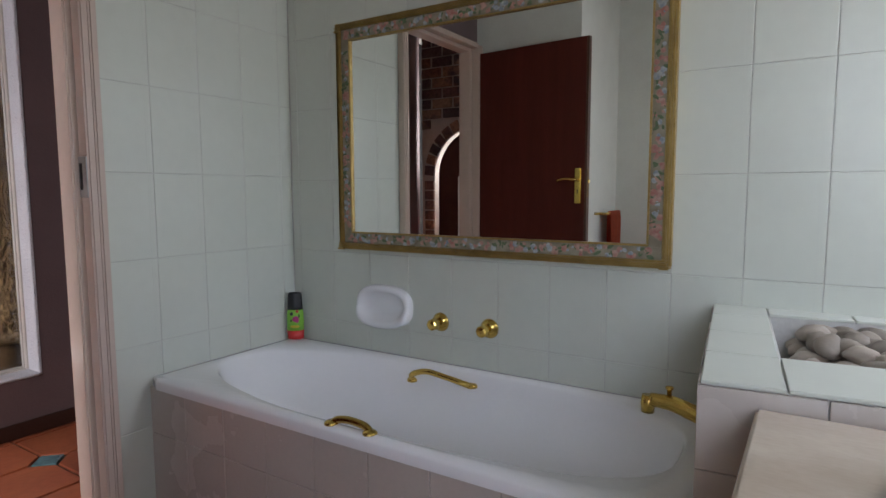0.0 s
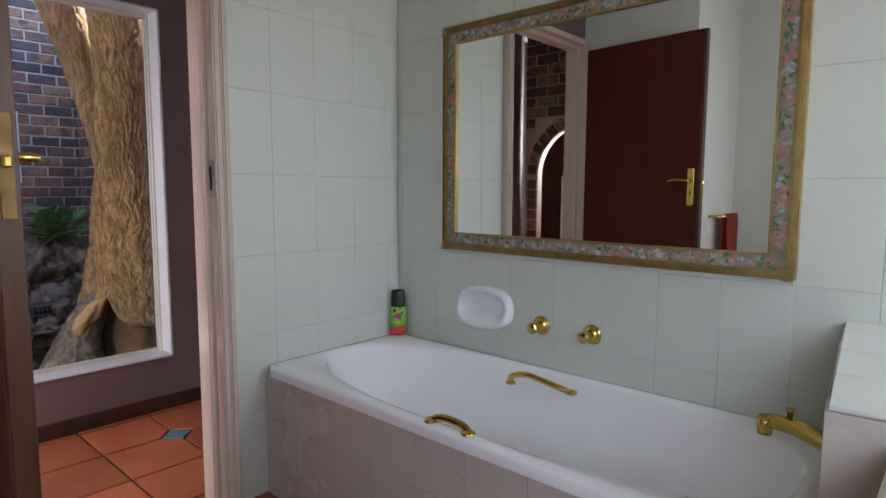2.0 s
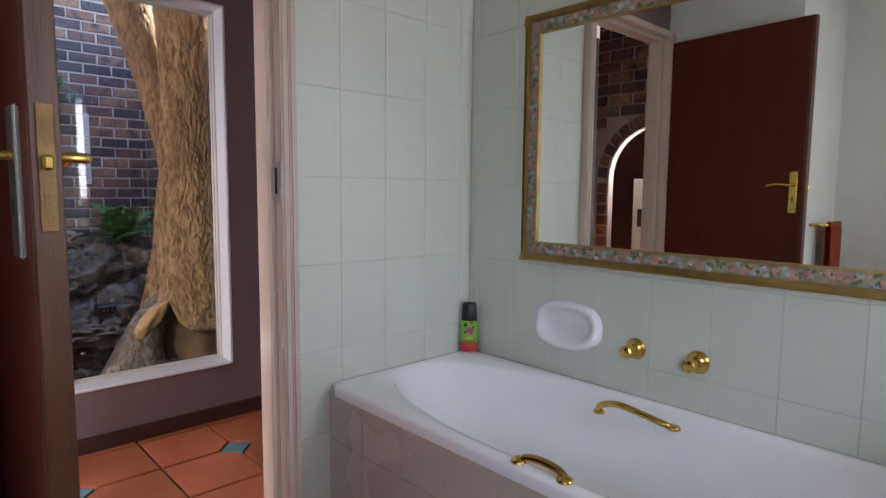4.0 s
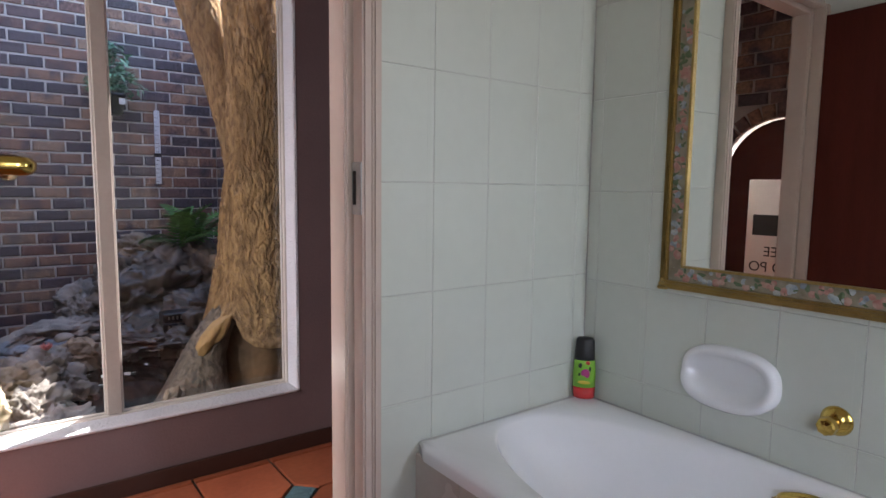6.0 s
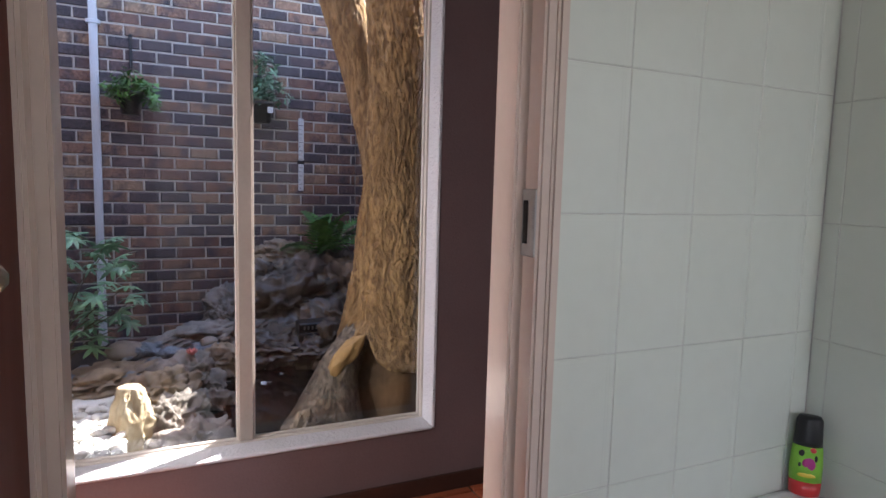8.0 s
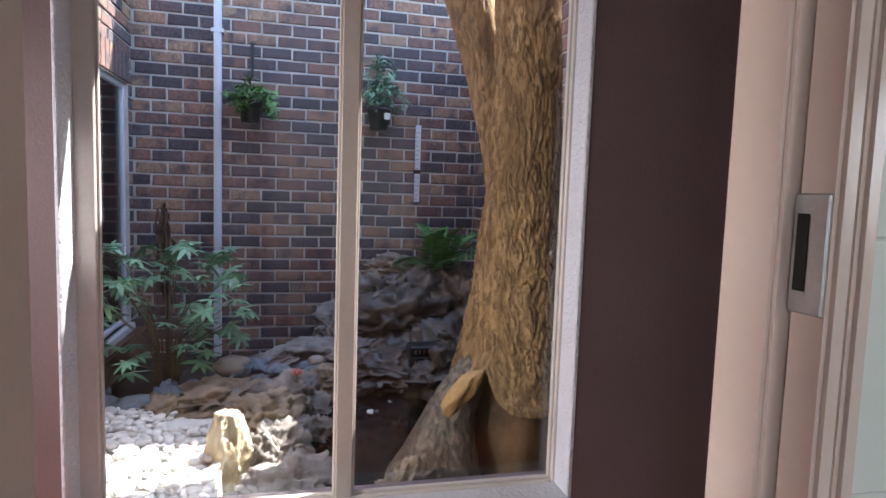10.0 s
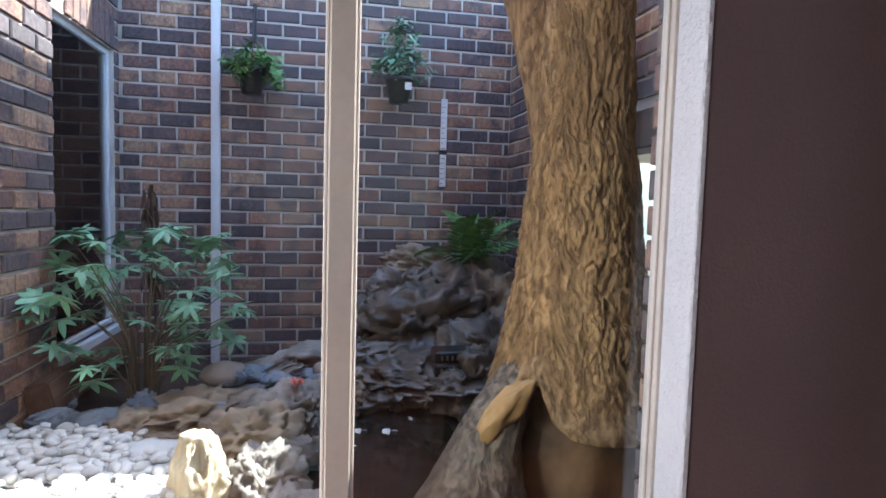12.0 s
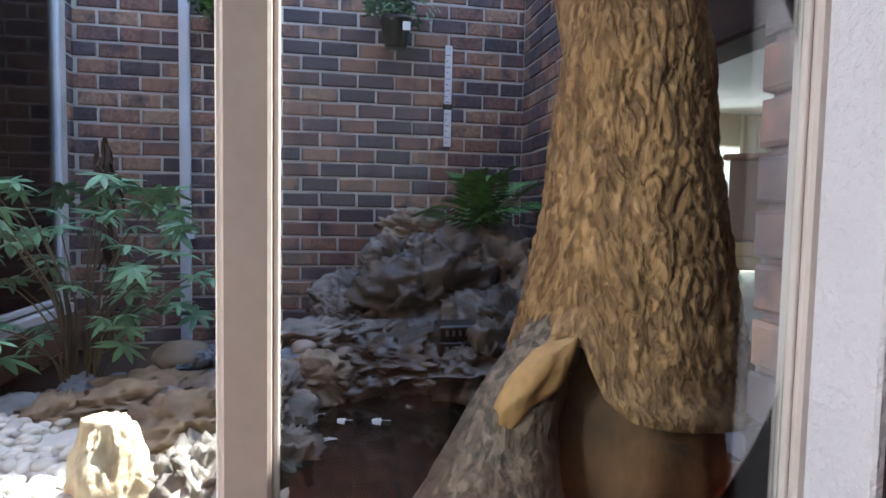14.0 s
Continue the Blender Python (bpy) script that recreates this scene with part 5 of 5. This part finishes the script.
def tile_mesh(kind, w, h):
    key = (kind, round(w, 3), round(h, 3))
    if key not in meshes:
        bm = boxes((-w / 2, 0, -h / 2, w / 2, 0.009, h / 2))
        # proud field between two shallow edge lines
        bmesh.ops.bevel(bm, geom=[e for e in bm.edges if all(v.co.y < 0.001 for v in e.verts)], offset=0.0018, segments=1, affect="EDGES")
        if w > 0.15 and h > 0.2:
            for zz in (h / 2 - 0.012, h / 2 - 0.02):
                bmesh.ops.create_cube(bm, size=1, matrix=Matrix.Translation((0, 0.0003, zz)) @ Matrix.Diagonal((w - 0.012, 0.0012, 0.003, 1)))
            for xx in (w / 2 - 0.012, w / 2 - 0.02):
                bmesh.ops.create_cube(bm, size=1, matrix=Matrix.Translation((xx, 0.0003, 0)) @ Matrix.Diagonal((0.003, 0.0012, h - 0.012, 1)))
        me = bpy.data.meshes.new("tile")
        bm.to_mesh(me)
        bm.free()
        me.materials.append(TILE)
        meshes[key] = me
    return meshes[key]


def tile_wall(parent, u0, u1, ju, z0, z1, jz, place, pu=0.2, pz=0.306):
    """Tiles in courses; joints at ju + n pu and jz + n pz."""
    us = sorted({u0, u1} | {ju + k * pu for k in range(-40, 40) if u0 + 0.01 < ju + k * pu < u1 - 0.01})
    zz = sorted({z0, z1} | {jz + k * pz for k in range(-12, 12) if z0 + 0.01 < jz + k * pz < z1 - 0.01})
    for a, b in zip(us, us[1:]):
        for c, d in zip(zz, zz[1:]):
            o = new("tile", tile_mesh("t", b - a - 0.0016, d - c - 0.0016))
            o.parent = parent
            o.matrix_basis = place((a + b) / 2, (c + d) / 2)


tile_wall(wall_north, WX + 0.001, 1.298, -0.386, F0, H, 0.542, lambda u, z: pose(u, NY, z))
tile_wall(wall_west, 1.03, NY - 0.001, 1.222, F0, H, 0.562, lambda u, z: pose(WX, u, z, 0, 0, 90), pu=0.2)

# ---- terracotta floor tiles ----
P, FX, FY, CH = 0.33, -2.661, 1.172, 0.075
fm = {}
for sx in (0, 1):
    for sy in (0, 1):
        h = P / 2 - 0.006
        bx, by = (-h if sx == 0 else h), (-h if sy == 0 else h)
        ox, oy = (-1 if sx == 0 else 1), (-1 if sy == 0 else 1)
        pts = [(-bx, -by), (bx, -by), (bx, by - oy * CH), (bx - ox * CH, by), (-bx, by)]
        bm = bmesh.new()
        f = bm.faces.new([bm.verts.new((x, y, -0.012)) for x, y in pts])
        ex = bmesh.ops.extrude_face_region(bm, geom=[f])
        tv = [v for v in ex["geom"] if isinstance(v, bmesh.types.BMVert)]
        bmesh.ops.translate(bm, verts=tv, vec=(0, 0, 0.012))
        bmesh.ops.recalc_face_normals(bm, faces=bm.faces[:])
        bmesh.ops.bevel(bm, geom=[e for e in bm.edges if all(v.co.z > -0.001 for v in e.verts)], offset=0.003, segments=2, affect="EDGES")
        me = bpy.data.meshes.new("floor_tile")
        bm.to_mesh(me)
        bm.free()
        me.materials.append(TERRA)
        fm[sx, sy] = me
bm = bmesh.new()
d = CH - 0.008
f = bm.faces.new([bm.verts.new(p) for p in ((d, 0, -0.012), (0, d, -0.012), (-d, 0, -0.012), (0, -d, -0.012))])
ex = bmesh.ops.extrude_face_region(bm, geom=[f])
bmesh.ops.translate(bm, verts=[v for v in ex["geom"] if isinstance(v, bmesh.types.BMVert)], vec=(0, 0, 0.0115))
bmesh.ops.recalc_face_normals(bm, faces=bm.faces[:])
bme = bpy.data.meshes.new("blue_inset")
bm.to_mesh(bme)
bm.free()
bme.materials.append(BLUET)
for i in range(-3, 13):
    for j in range(-12, 6):
        x, y = FX + (i + 0.5) * P, FY + (j + 0.5) * P
        in_pass = -3.2 < x < -1.75 and -2.6 < y < 2.75
        in_bath = -1.75 <= x < 1.35 and -0.9 < y < 1.3
        if not (in_pass or in_bath):
            continue
        o = new("floor_tile", fm[(i % 2), (j % 2)])
        o.parent = floor
        o.location = (x, y, F0 + rngt.uniform(-0.001, 0.001))
        if i % 2 == 0 and j % 2 == 0:
            o = new("blue_inset", bme)
            o.parent = floor
            o.location = (FX + i * P, FY + j * P, F0)

# ---- bricks of the courtyard ----
rngb = random.Random(42)
BL, BH, JT = 0.23, 0.093, 0.0145
variants = []
for k in range(10):
    V, F = brick_piece(BL - JT, 0.03, BH - JT, rng=rngb)
    variants.append(V)
bmeshes = {}


def brick_me(w, k):
    key = (round(w, 3), k)
    if key not in bmeshes:
        V, F = brick_piece(w, 0.03, BH - JT, rng=rngb)
        me = bpy.data.meshes.new("brick")
        me.from_pydata(V, [], F)
        me.materials.append(BRICK)
        bmeshes[key] = me
    return bmeshes[key]


def lay(parent, u0, u1, z0, z1, place, single=None, holes=(), shift=0.0):
    """Stretcher bond between u0 and u1; bricks inside `single` are pieces of their own."""
    rest = []
    n0 = math.floor((z0 - 1.685) / BH)
    c = n0
    while 1.685 + c * BH < z1:
        z = 1.685 + (c + 0.5) * BH
        u = u0 - BL + ((0.115 if c % 2 else 0.0) + shift) % BL
        while u < u1:
            spans = [(max(u, u0), min(u + BL, u1))]
            for ha, hb, hz0, hz1 in holes:
                if hz0 - 0.04 < z < hz1 + 0.03:
                    spans = [s for a, b in spans for s in ((a, min(b, ha)), (max(a, hb), b))]
            for a, b in spans:
                if b - a > 0.035:
                    m = place((a + b) / 2, z + rngb.uniform(-0.002, 0.002)) @ Matrix.Translation((0, rngb.uniform(-0.003, 0.002), 0))
                    if single and single[0] < (a + b) / 2 < single[1] and single[2] < z < single[3]:
                        o = new("brick", brick_me(b - a - JT, rngb.randrange(6)))
                        o.parent = parent
                        o.matrix_basis = m
                    else:
                        rest.append(moved(brick_piece(b - a - JT, 0.03, BH - JT, rng=rngb), m))
            u += BL
        c += 1
    if rest:
        joined("brickwork", rest, BRICK, parent, "", "stuff")


# brick fronts look along +y of their own frame
lay(yw, YS - 0.01, YN, -0.15, 3.6, lambda u, z: pose(XB - 0.012, u, z, 0, 0, -90), (-0.95, 1.95, 0.35, 2.45), shift=0.828 - YS)
lay(yn, XB, -3.36, -0.1, 2.5, lambda u, z: pose(u, YN + 0.008, z, 0, 0, 180), None, ((OX0, OX1, OZ0, OZ1 + 0.16),))
lay(ys, XB, -3.36, -0.15, 2.9, lambda u, z: pose(u, YS - 0.008, z), (-6.3, -4.6, 0.0, 2.6), ((SX0, SX1, SZ0 - 0.07, SZ1 + 0.2),))
# soldier course over the courtyard window
for k in range(8):
    o = new("brick", brick_me(0.2, 0))
    o.parent = ys
    o.matrix_basis = pose(SX0 + 0.045 + k * 0.093, YS - 0.006, SZ1 + 0.108, 0, 90, 0)
# outer brick edge beside the passage window
lay(wall_window, 1.402, 1.9, -0.1, 2.6, lambda u, z: pose(-3.352, u, z, 0, 0, 90), None)
lay(wall_window, YS, WY0 - 0.03, -0.1, 2.6, lambda u, z: pose(-3.352, u, z, 0, 0, 90), None)
lay(wall_window, -3.367, -3.215, 0.1, 2.2, lambda u, z: pose(u, 1.403, z, 0, 0, 180), None)
